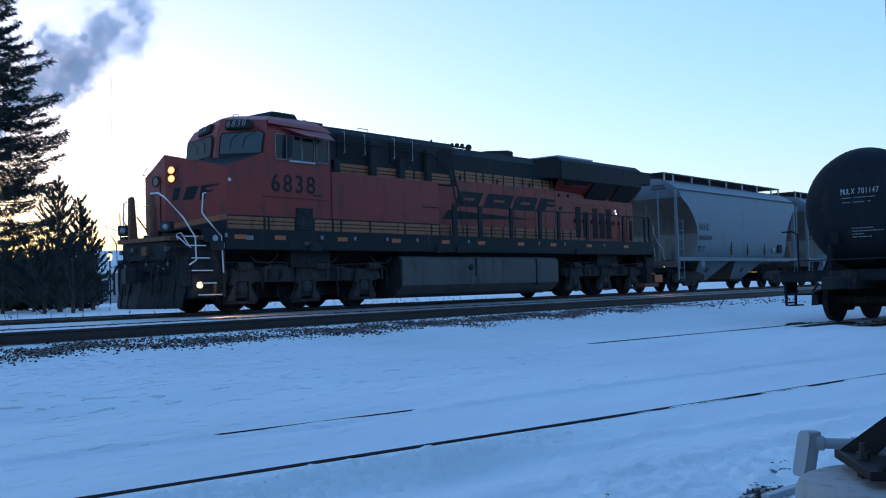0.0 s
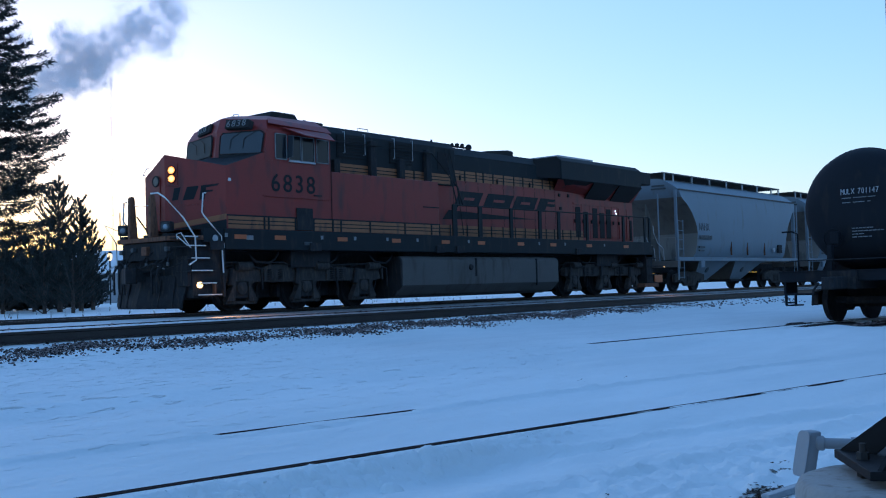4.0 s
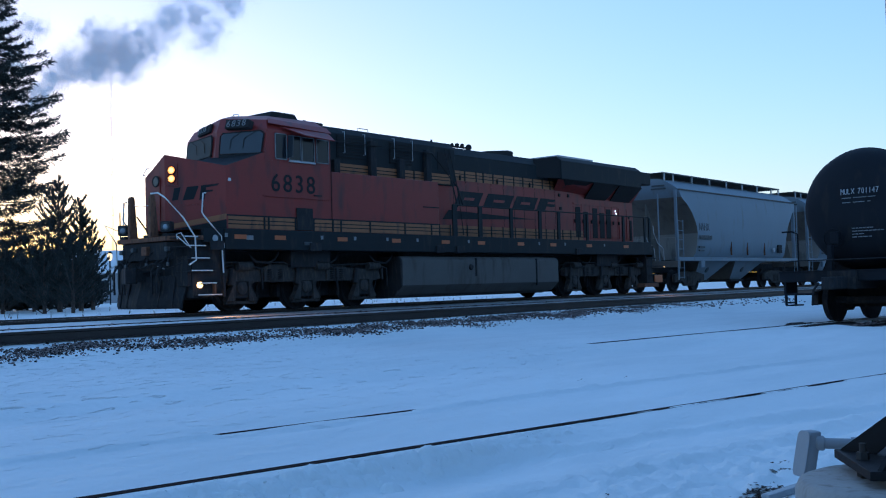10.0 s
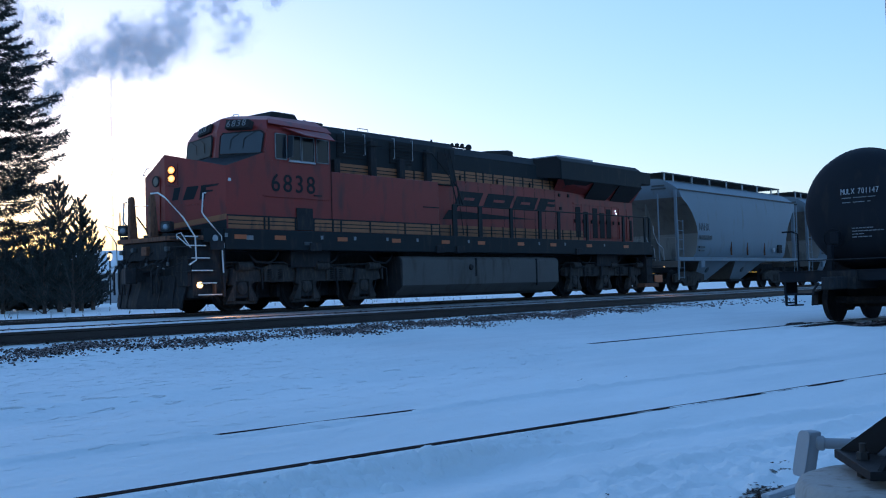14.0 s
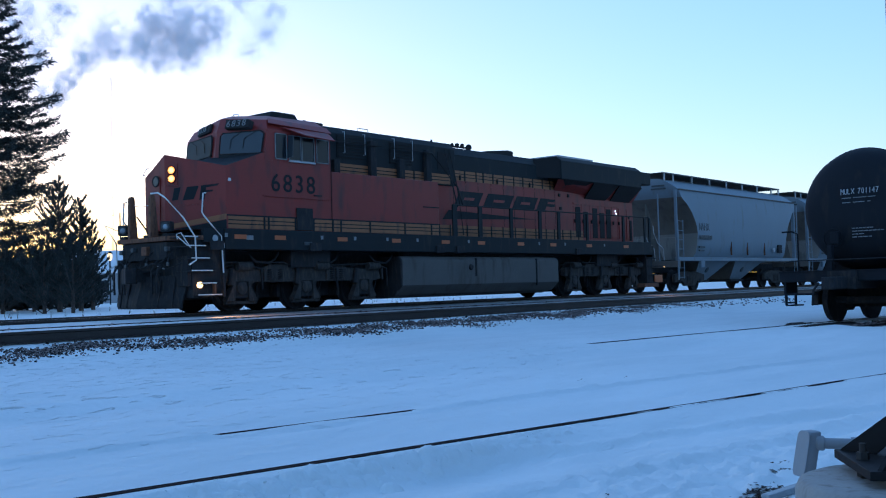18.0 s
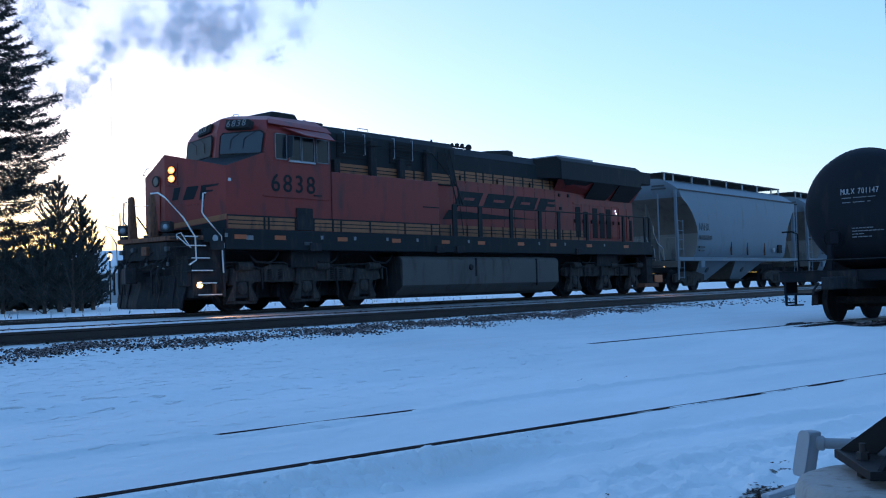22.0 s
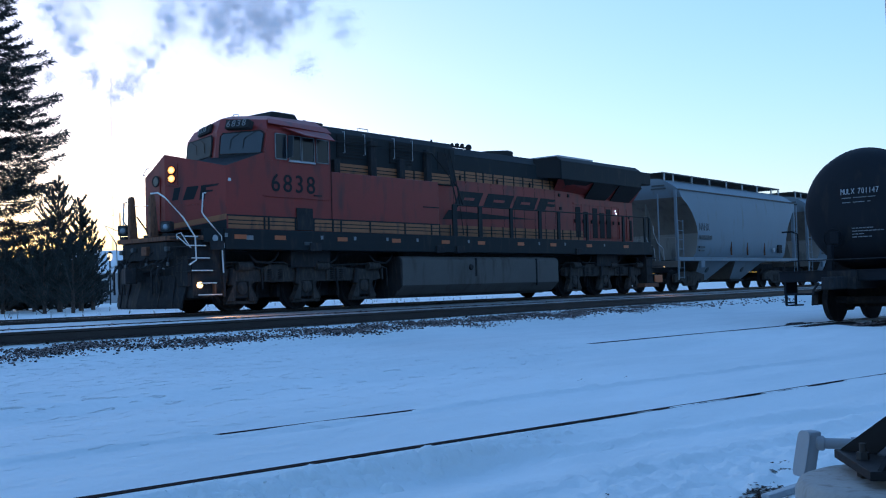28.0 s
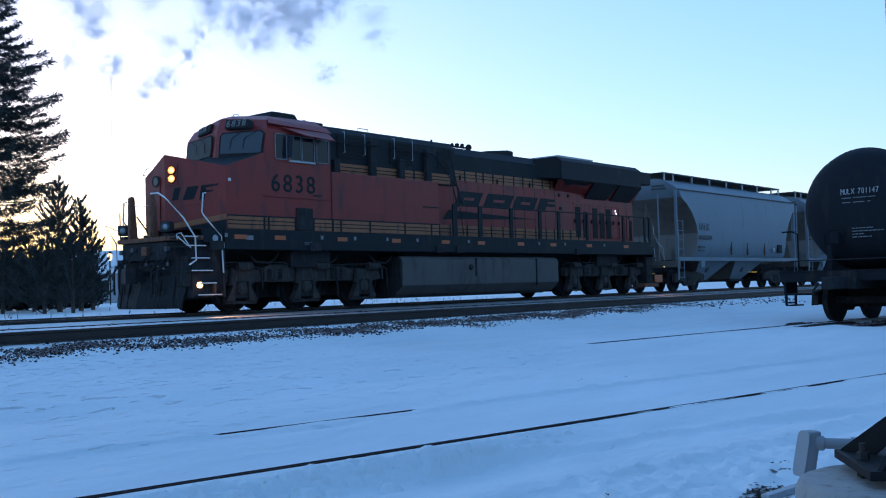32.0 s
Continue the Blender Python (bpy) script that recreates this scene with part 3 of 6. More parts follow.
shaded_bare_ground()
ploughed_snow()
light_block_wall()


# ---- locomotive ----
AXLES = (0.0, 2.007, 4.014, 14.19, 16.2, 18.2)


def wheelset(x, radius, material, parent, z=0.0):
    w = part("wheelset", rod((x, -0.75, z + radius), (x, 0.75, z + radius), 0.09, n=10), material, parent)
    for s in (-1, 1):
        prof = [(0, 0.05), (0.13, 0.06), (0.15, 0.02), (radius - 0.12, 0.0), (radius - 0.07, 0.045), (radius, 0.05), (radius + 0.002, -0.05), (radius + 0.028, -0.065), (radius + 0.028, -0.085), (radius - 0.08, -0.085), (0.15, -0.07), (0, -0.07)]
        part("wheel", lathe(prof, (x, s * 0.78, z + radius), (0, s, 0), 36), material, w, smooth=True)
    return w


def loco_truck(x0, loco):
    """Three-axle truck; x0 is its first axle."""
    t = part("truck", box(x0 - 0.5, x0 + 4.5, -0.55, 0.55, 0.3, 0.85), BLACK, loco)
    for s in (-1, 1):
        f = [(x0 - 0.62, 0.7), (x0 - 0.55, 0.96), (x0 + 0.55, 0.97), (x0 + 0.8, 1.08), (x0 + 3.2, 1.08), (x0 + 3.45, 0.97), (x0 + 4.55, 0.96), (x0 + 4.64, 0.7)]
        low = []
        for ax in (x0 + 4.014, x0 + 2.007, x0):
            low += [(ax + 0.36, 0.66), (ax + 0.27, 0.58), (ax + 0.46, 0.24), (ax + 0.2, 0.22), (ax + 0.18, 0.68), (ax - 0.18, 0.68), (ax - 0.2, 0.22), (ax - 0.46, 0.24), (ax - 0.27, 0.58), (ax - 0.36, 0.66)]
        y0, y1 = sorted((s * 1.02, s * 1.2))
        part("side_frame", prism(f + low, "y", y0, y1, bevel=0.02), TRUCK, t)
        for k in range(3):
            ax = x0 + k * 2.007
            j = part("journal_box", box(ax - 0.175, ax + 0.175, min(s * 1.0, s * 1.17), max(s * 1.0, s * 1.17), 0.3, 0.675, 0.02), BLACK, t)
            part("bearing_cap", lathe([(0, 0.06), (0.1, 0.06), (0.15, 0.03), (0.16, 0)], (ax, s * 1.172, 0.533), (0, s, 0), 16), TRUCK, j, smooth=True)
            part("pedestal_tie", box(ax - 0.45, ax + 0.45, min(s * 1.04, s * 1.16), max(s * 1.04, s * 1.16), 0.17, 0.238, 0.01), TRUCK, t)
            part("frame_rib", box(ax + 0.62, ax + 0.68, min(s * 1.19, s * 1.24), max(s * 1.19, s * 1.24), 0.68, 0.98, 0.008), TRUCK, t)
            part("snubber", rod((ax - 0.42, s * 1.26, 0.62), (ax - 0.36, s * 1.26, 0.98), 0.05, n=10), BLACK, t, smooth=True)
            part("sand_pipe", tube([(ax + 0.5, s * 1.1, 1.2), (ax + 0.55, s * 1.1, 0.7), (ax + 0.6, s * 0.85, 0.15)], 0.022, 6), BLACK, t)
            part("motor_cable", tube([(ax + 0.2, s * 1.22, 1.3), (ax + 0.3, s * 1.3, 1.14), (ax + 0.7, s * 1.3, 1.1), (ax + 0.95, s * 1.24, 1.2), (ax + 1.1, s * 1.2, 1.35)], 0.028, 6), BLACK, t)
        for dx in (0.98, 3.02):
            for e in (-0.16, 0.16):
                bm = bmesh.new()
                tube([(x0 + dx + e + 0.07 * math.cos(a), s * 1.17 + 0.07 * math.sin(a), 0.7 + 0.26 * a / 31) for a in np.linspace(0, 31, 50)], 0.017, 5, bm)
                part("coil_spring", bm, BLACK, t)
        for dx in (0.02, 2.45, 4.3):
            part("brake_cylinder", rod((x0 + dx - 0.22, s * 1.25, 1.03), (x0 + dx + 0.2, s * 1.25, 1.03), 0.1, n=14), TRUCK, t, smooth=True)
            part("brake_lever", tube([(x0 + dx + 0.2, s * 1.26, 1.03), (x0 + dx + 0.5, s * 1.25, 0.98), (x0 + dx + 0.58, s * 1.2, 0.5)], 0.025, 6), BLACK, t)
        part("brake_pipe", tube([(x0 - 0.7, s * 1.24, 1.12), (x0 + 1.2, s * 1.25, 1.12), (x0 + 1.5, s * 1.25, 1.02), (x0 + 4.6, s * 1.25, 1.1)], 0.02, 6), BLACK, t)
    for k in range(3):
        ax = x0 + k * 2.007
        part("traction_motor", box(ax + 0.16, ax + 1.0, -0.6, 0.6, 0.17, 0.8, 0.06), BLACK, t)
        part("brake_shoe", box(ax - 0.66, ax - 0.56, -0.84, 0.84, 0.3, 0.62, 0.02), BLACK, t)


def side_panel(name, m, parent, y, x0, x1, z0, z1, t=0.012, label="", bevel=0.0):
    """A flat plate that stands proud of the near or far side."""
    s = -1 if y < 0 else 1
    return part(name, box(x0, x1, min(y, y + s * t), max(y, y + s * t), z0, z1, bevel), m, parent, label)


def stripe(loco, y, x0, x1, z0, z1, posts, s, top=True):
    """Yellow band with thin dark lines and dark door posts."""
    h = z1 - z0
    b = side_panel("yellow_stripe", YELLOW, loco, s * y, x0, x1, z0, z1, 0.008)
    for f in (0.36, 0.68):
        side_panel("stripe_line", GREEN, b, s * (y + 0.008), x0, x1, z0 + h * f - 0.012, z0 + h * f + 0.012, 0.003)
    for x in posts:
        side_panel("door_edge", GREEN, b, s * (y + 0.008), x - 0.025, x + 0.025, z0, z1 + 0.02, 0.012)


def locomotive():
    L = base("locomotive", pose(0, 0, 0), "orange-red diesel locomotive with dark green roof, yellow stripes, headlights lit", "locomotive")
    # frame and underbody
    part("side_sill", box(-0.75, 19.0, -1.55, 1.55, 1.40, 1.865, 0.015), GREEN, L, "dark green side sill")
    part("centre_sill", box(-1.2, 18.9, -0.62, 0.62, 0.95, 1.4), BLACK, L)
    part("cross_bolster", box(1.4, 2.7, -1.3, 1.3, 1.0, 1.41), BLACK, L)
    part("cross_bolster", box(15.5, 16.9, -1.3, 1.3, 1.0, 1.41), BLACK, L)
    for x0 in (AXLES[0], AXLES[3]):
        loco_truck(x0, L)
    for x in AXLES:
        wheelset(x, 0.533, BLACK, L)
    # fuel tank
    prof = [(-1.42, 1.28), (-1.52, 1.18), (-1.52, 0.5), (-1.25, 0.25), (-0.85, 0.16), (0.85, 0.16), (1.25, 0.25), (1.52, 0.5), (1.52, 1.18), (1.42, 1.28)]
    tank = part("fuel_tank", prism(prof, "x", 5.15, 12.7, bevel=0.008), TANKGREY, L, "dusty grey fuel tank")
    # black plate added for the truck's shade on the tank's front end
    part("tank_end_shade", prism([(y * 0.985, z) for y, z in prof], "x", 5.1, 5.146), BLACK, tank)
    for x in (8.35, 11.45):
        part("tank_strap", box(x - 0.03, x + 0.03, -1.545, -1.5, 0.72 if x < 9 else 0.4, 1.24, 0.005), BLACK, tank)
    part("filler_cap", lathe([(0, 0.07), (0.07, 0.07), (0.09, 0.03), (0.09, 0)], (8.1, -1.5, 0.98), (0, -1, 0.1), 14), BLACK, tank)
    part("air_reservoir", rod((5.5, -1.15, 1.33), (12.3, -1.15, 1.33), 0.1, n=12), BLACK, L, smooth=True)
    # side sill details
    sill_y = -1.55
    for x in (-0.32, 0.86, 2.9, 4.9, 6.95, 8.6, 10.6, 12.4, 14.6, 17.1):
        side_panel("reflector", ORANGE_R, L, sill_y, x - 0.17, x + 0.17, 1.635, 1.735, 0.006)
    for x in (-0.05,):
        side_panel("reflector", STENCIL, L, sill_y, x - 0.1, x + 0.1, 1.62, 1.72, 0.006, "white reflector")
    for x in (-0.72, 2.2, 3.35, 4.55, 5.75, 8.0, 11.6, 13.1, 15.6):
        side_panel("stencil_plate", STENCIL, L, sill_y, x - 0.04, x + 0.04, 1.67, 1.76, 0.005)
    for x in (-1.0, 1.95, 6.7, 7.6, 13.9):
        side_panel("lifting_lug", BLACK, L, sill_y, x - 0.18, x + 0.18, 1.38, 1.58, 0.05, bevel=0.01)
    part("data_plate", box(1.6, 1.85, -1.57, -1.55, 1.52, 1.6), DARKSTENCIL, L)
    # cab body: lower hull flush with the side, nose with slanting cheeks
    zf = 1.865
    NX, NY = -1.47, 0.37
    hull = [(-0.66, -1.5), (2.6, -1.5), (2.6, 1.5), (-0.66, 1.5), (NX, NY), (NX, -NY)]
    bm = bmesh.new()
    top = {0: 3.27, 1: 3.5, 2: 3.5, 3: 3.27, 4: 3.1, 5: 3.56}
    lo = [bm.verts.new((x, y, zf)) for x, y in hull]
    hi = [bm.verts.new((x, y, top[i])) for i, (x, y) in enumerate(hull)]
    mid = bm.verts.new((0.45, 0, 3.72))
    wl_, wr_ = bm.verts.new((0.45, -1.5, 3.66)), bm.verts.new((0.45, 1.5, 3.66))
    nose_mid = bm.verts.new((NX + 0.01, 0.05, 3.3))
    for i in range(6):
        j = (i + 1) % 6
        if i == 0:
            bm.faces.new((lo[0], lo[1], hi[1], wl_, hi[0]))
        elif i == 2:
            bm.faces.new((lo[2], lo[3], hi[3], wr_, hi[2]))
        elif i == 4:
            bm.faces.new((lo[4], lo[5], hi[5], nose_mid, hi[4]))
        else:
            bm.faces.new((lo[i], lo[j], hi[j], hi[i]))
    bm.faces.new(lo[::-1])
    dark = [bm.faces.new(f) for f in ((hi[0], wl_, mid), (hi[0], mid, nose_mid, hi[5]), (hi[3], hi[4], nose_mid, mid), (hi[3], mid, wr_))]
    bm.faces.new((wl_, hi[1], hi[2], wr_, mid))
    bmesh.ops.recalc_face_normals(bm, faces=bm.faces)
    for f in dark:
        f.material_index = 1
    part("nose", bm, [RED, GREEN], L, "orange-red nose with dark anti-glare top")
    # upper cab with raked windshield
    bm = bmesh.new()
    ring0 = [(0.47, -1.505, 3.49), (0.2, 0, 3.52), (0.47, 1.505, 3.49), (2.6, 1.505, 3.49), (2.6, -1.505, 3.49)]
    ring1 = [(0.56, -1.505, 4.22), (0.30, 0, 4.3), (0.56, 1.505, 4.22), (2.6, 1.505, 4.22), (2.6, -1.505, 4.22)]
    ring2 = [(0.66, -1.36, 4.46), (0.42, 0, 4.62), (0.66, 1.36, 4.46), (2.6, 1.36, 4.42), (2.6, -1.36, 4.42)]
    ring3 = [(1.0, -0.95, 4.64), (0.75, 0, 4.72), (1.0, 0.95, 4.64), (2.6, 0.95, 4.66), (2.6, -0.95, 4.66)]
    rings = [[bm.verts.new(p) for p in r] for r in (ring0, ring1, ring2, ring3)]
    for a, b in zip(rings, rings[1:]):
        for k in range(5):
            bm.faces.new((a[k], a[(k + 1) % 5], b[(k + 1) % 5], b[k]))
    bm.faces.new(rings[3])
    bm.faces.new(rings[0][::-1])
    bmesh.ops.recalc_face_normals(bm, faces=bm.faces)
    cab = part("cab", bm, RED, L, "orange-red crew cab")
    # windshields
    for s in (-1, 1):
        def on_front(a, h):
            """a: 0 at the centre post, 1 at the side; h: 0 to 1 up the cab front."""
            return Vector((0.2 + 0.27 * a + (0.09 + 0.01 * a) * h - 0.012, s * 1.5 * a, 3.52 - 0.03 * a + (0.78 - 0.05 * a) * h))
        # the far pane gets the glass with dark reflections painted in
        ws = part("windshield", slab([on_front(a, h) for a, h in ((0.12, 0.28), (0.93, 0.24), (0.95, 0.84), (0.88, 0.93), (0.16, 0.9), (0.12, 0.82))][::s], 0.02), GLASS if s < 0 else SHADEGLASS, cab)
        c = [on_front(a, h) + Vector((-0.012, 0, 0)) for a, h in ((0.1, 0.26), (0.95, 0.22), (0.97, 0.86), (0.9, 0.95), (0.14, 0.92), (0.1, 0.84))]
        part("gasket", tube(c + [c[0]], 0.015, 6), BLACK, ws)
        for a0, a1 in ((0.55, 0.34), (0.85, 0.6)):
            part("wiper", tube([on_front(a0, 0.98) + Vector((-0.04, 0, 0)), on_front(a1, 0.72) + Vector((-0.04, 0, 0)), on_front(a1 - 0.02, 0.42) + Vector((-0.03, 0, 0))], 0.007, 5), BLACK, cab)
        part("brow", slab([on_front(a, h) + Vector((-0.006, 0, 0)) for a, h in ((0.08, 0.0), (1.0, 0.0), (0.97, 0.2), (0.1, 0.24))][::s], 0.01), GREEN, cab)
    # number boards
    for s, y0, y1 in ((-1, 0.36, 1.12), (1, 0.32, 0.86)):
        k = 0.0 if s < 0 else 0.08
        bm = slab([(0.24 + k, s * y0, 4.33), (0.3 + k, s * y1, 4.28), (0.36 + k, s * y1, 4.47), (0.3 + k, s * y0, 4.54)][::-s], 0.16)
        nb = part("number_board", bm, BLACK, cab, "black board with pale road number")
        a, b = Vector((0.235, s * (y0 if s < 0 else y1), 4.33)), Vector((0.30, s * (y1 if s < 0 else y0), 4.3))
        if s > 0:
            a, b = Vector((0.375, y1, 4.3)), Vector((0.315, y0, 4.35))
        ux = (b - a).normalized()
        uz = Vector((0.3, 0, 1)).normalized()
        un = ux.cross(uz).normalized()
        uz = un.cross(ux)
        m = Matrix(((ux.x, uz.x, un.x, 0), (ux.y, uz.y, un.y, 0), (ux.z, uz.z, un.z, 0), (0, 0, 0, 1)))
        m.translation = a + un * 0.012 + uz * 0.02 + ux * (0.05 if s < 0 else 0.02)
        words("6838", 0.23, m, STENCIL, nb, "numeral", squeeze=1.2 if s < 0 else 0.7)
    # roof: rain gutter, air conditioner, aerials
    part("gutter", slab([(0.6, -1.53, 4.36), (2.62, -1.53, 4.30), (2.62, -1.35, 4.46), (0.72, -1.35, 4.5)], 0.02), RED, cab)
    part("sun_visor", slab([(0.98, -1.52, 4.31), (1.5, -1.82, 4.12), (2.45, -1.82, 4.08), (2.5, -1.52, 4.3)], 0.02), RED, cab, "orange-red window awning")
    ac = prism([(1.42, 4.62), (1.5, 4.86), (2.25, 4.86), (2.45, 4.62)], "y", -0.62, 0.62, bevel=0.03)
    part("air_conditioner", ac, GREEN, cab)
    part("aerial", box(2.75, 2.85, -0.4, -0.3, 4.6, 4.8, 0.02), BLACK, cab)
    part("aerial_plate", box(2.45, 3.15, -0.7, 0.3, 4.58, 4.72, 0.03), BLACK, cab)
    part("lifting_ring", tube([(0.72, -0.3, 4.62), (0.72, -0.3, 4.72), (0.72, -0.1, 4.74), (0.72, -0.1, 4.66)], 0.012, 5), WHITEP, cab)
    # cab side windows and door
    for s in (-1, 1):
        y = s * 1.505
        for x0, x1 in ((0.80, 1.13), (1.23, 1.58), (1.64, 2.02), (2.12, 2.5)):
            z0, z1 = 3.55, 4.13 - 0.02 * (x0 - 0.7)
            w = side_panel("side_window", SIDEGLASS, cab, y, x0, x1, z0, z1, 0.01)
            fr = bmesh.new()
            for q in ((x0 - 0.018, x0, z0 - 0.02, z1 + 0.02), (x1, x1 + 0.018, z0 - 0.02, z1 + 0.02), (x0 - 0.018, x1 + 0.018, z0 - 0.02, z0), (x0 - 0.018, x1 + 0.018, z1, z1 + 0.018)):
                box(q[0], q[1], min(y, y + s * 0.025), max(y, y + s * 0.025), q[2], q[3], 0, fr)
            part("window_frame", fr, STENCIL, w)
        part("wind_deflector", slab([(1.16, s * 1.5, 3.58), (1.16, s * 1.7, 3.6), (1.2, s * 1.7, 4.1), (1.2, s * 1.5, 4.12)], 0.015), GLASS, cab)
        part("armrest", box(1.2, 2.05, min(y, y + s * 0.05), max(y, y + s * 0.05), 3.49, 3.53, 0.01), GREYP, cab)
        side_panel("seam", BLACK, L, y, 2.585, 2.605, 1.9, 4.25, 0.004)
        side_panel("hood_rib", RED, L, y, 0.4, 2.55, 2.64, 2.67, 0.02)
        side_panel("access_door", BLACK, L, y, 1.42, 1.93, 1.88, 2.41, 0.03, "dark open battery box")
    m = pose(0.64, -1.505, 2.775, 90, 0, 0)
    words("6838", 0.6, m, GREEN, L, "numeral", squeeze=1.02, pitch=0.61, bold=0.003)
    side_panel("nose_plate", WHITEP, L, -1.5, -0.6, -0.52, 2.93, 3.0, 0.004)
    side_panel("grab_handle", BLACK, L, -1.5, 2.0, 2.25, 2.72, 2.75, 0.03)
    # headlights on the slanting cheek, nose door, cheek logo as plain slanted blocks
    ca, cb = Vector((-0.66, -1.5, 0)), Vector((NX, -NY, 0))
    along = (ca - cb).normalized()
    out = Vector((along.y, -along.x, 0)).normalized()
    if out.y > 0:
        out = -out

    def cheek(d, z, lift=0.0):
        return cb + along * d + out * lift + Vector((0, 0, z))
    hb = slab([cheek(0.02, 2.86, 0.03), cheek(0.3, 2.86, 0.03), cheek(0.3, 3.36, 0.03), cheek(0.02, 3.36, 0.03)], 0.05)
    hl = part("headlight_housing", hb, RED, L)
    for z in (3.01, 3.2):
        c = cheek(0.17, z, 0.035)
        part("headlight", lathe([(0, 0.035), (0.03, 0.033), (0.055, 0.027)], c, out, 20), LAMP, hl, "lit amber headlight", True)
        # ring glows to draw the bloom around the lamp
        part("reflector_ring", lathe([(0.055, 0.026), (0.078, 0.015), (0.085, 0)], c, out, 20), LAMPRING, hl, "orange reflector ring glowing for the headlight's bloom", True)
        part("headlight_rim", lathe([(0.085, 0), (0.085, 0.045), (0.1, 0.045), (0.105, 0)], c, out, 20), BLACK, hl)
    for x0, w, h in ((0.16, 0.16, 0.28), (0.40, 0.3, 0.3), (0.78, 0.14, 0.32)):
        b0 = slab([cheek(x0, 2.52, 0.006), cheek(x0 + w * 0.85, 2.54, 0.006), cheek(x0 + w * 1.25, 2.54 + h, 0.006), cheek(x0 + w * 0.35, 2.52 + h, 0.006)], 0.006)
        part("logo_block", b0, GREEN, L)
    part("logo_block", slab([cheek(0.84, 2.68, 0.006), cheek(1.08, 2.70, 0.006), cheek(1.1, 2.74, 0.006), cheek(0.86, 2.73, 0.006)], 0.006), GREEN, L)
    part("logo_block", slab([cheek(0.9, 2.79, 0.006), cheek(1.2, 2.83, 0.006), cheek(1.24, 2.88, 0.006), cheek(0.94, 2.85, 0.006)], 0.006), GREEN, L)
    part("cheek_rib", slab([cheek(0.1, 2.38, 0.015), cheek(0.85, 2.44, 0.015), cheek(0.85, 2.47, 0.015), cheek(0.1, 2.41, 0.015)], 0.015), RED, L)
    part("cheek_stripe", slab([cheek(0.02, 1.87, 0.006), cheek(1.39, 2.08, 0.006), cheek(1.39, 2.2, 0.006), cheek(0.02, 1.98, 0.006)], 0.006), YELLOW, L, "yellow nose stripe")
    part("cheek_skirt", slab([cheek(0.15, 1.868, 0.005), cheek(1.39, 1.868, 0.005), cheek(1.39, 2.07, 0.005)], 0.005), GREEN, L)
    part("nose_door", box(NX - 0.02, NX, -0.2, 0.3, 1.95, 3.05, 0.005), RED, L)
    dw = part("door_window", lathe([(0, 0.01), (0.1, 0.01), (0.1, 0)], (NX - 0.03, -0.08, 2.98), (-1, 0, 0), 20), GLASS, L)
    part("gasket", lathe([(0.1, 0.0), (0.1, 0.022), (0.125, 0.022), (0.13, 0.0)], (NX - 0.025, -0.08, 2.98), (-1, 0, 0), 24), BLACK, dw)
    part("nose_grab", tube([(NX, 0.2, 3.3), (NX - 0.07, 0.2, 3.3), (NX - 0.07, 0.35, 3.15), (NX, 0.35, 3.15)], 0.012, 5), WHITEP, L)
    # lower stripes of the cab side and inverter cabinet
    for s in (-1, 1):
        stripe(L, 1.5, -0.62, 6.72, 1.875, 2.15, (0.42, 0.55, 1.38, 1.97, 2.62, 2.9, 3.95, 5.3, 6.4), s)
        side_panel("stripe_edge", GREEN, L, s * 1.5, -0.66, 6.72, 2.15, 2.185, 0.01)
    # inverter cabinet behind the cab, and the equipment hood above it
    part("inverter_cabinet", box(2.62, 6.75, -1.5, 1.5, 1.865, 3.36, 0.02), RED, L, "orange-red equipment cabinet")
    side_panel("cabinet_line", BLACK, L, -1.5, 6.08, 6.75, 2.62, 2.65, 0.015)
    part("equipment_hood", prism([(-1.0, 3.36), (-1.0, 4.45), (-0.85, 4.62), (0.85, 4.62), (1.0, 4.45), (1.0, 3.36)], "x", 2.61, 8.15, bevel=0.015), GREEN, L, "dark green equipment hood")
    for s in (-1, 1):
        stripe(L, 1.0, 2.75, 7.9, 3.4, 3.68, (3.0, 6.3), s)
        for x0, x1 in ((3.3, 4.3), (5.3, 6.2)):
            g = side_panel("blower_grille", GRILLE, L, s * 1.0, x0, x1, 3.82, 4.42, 0.02)
            for z in np.linspace(3.87, 4.37, 7):
                side_panel("louvre", GREEN, g, s * 1.02, x0 + 0.03, x1 - 0.03, z - 0.015, z + 0.015, 0.02)
        for x, zt in ((3.19, 3.75), (4.55, 4.35), (5.68, 3.95), (6.82, 4.3)):
            side_panel("hood_post", BLACK, L, s * 1.0, x - 0.11, x + 0.11, 3.36, zt, 0.14, bevel=0.02)
        part("pipe_rail", tube([(2.65, s * 1.16, 4.2), (6.9, s * 1.16, 4.22), (8.0, s * 1.2, 3.3), (8.05, s * 1.35, 2.75)], 0.025, 6), BLACK, L)
        for x in (3.51, 4.26, 5.41, 6.16):
            part("hood_grab", tube([(x, s * 1.02, 4.5), (x, s * 1.1, 4.5), (x, s * 1.1, 3.95), (x, s * 1.02, 3.95)], 0.012, 5), GREYP, L)
        side_panel("hood_vent", GRILLE, L, s * 1.0, 7.35, 7.85, 3.8, 4.3, 0.015)
    part("roof_rail", tube([(4.3, -0.8, 4.62), (4.3, -0.8, 4.7), (4.7, -0.8, 4.7), (4.7, -0.8, 4.62)], 0.01, 5), BLACK, L)
    # engine hood
    part("engine_hood", prism([(-0.95, 1.865), (-0.95, 3.55), (-0.95, 4.3), (-0.75, 4.52), (0.75, 4.52), (0.95, 4.3), (0.95, 1.865)], "x", 6.75, 13.5, bevel=0.015), RED, L, "orange-red engine hood")
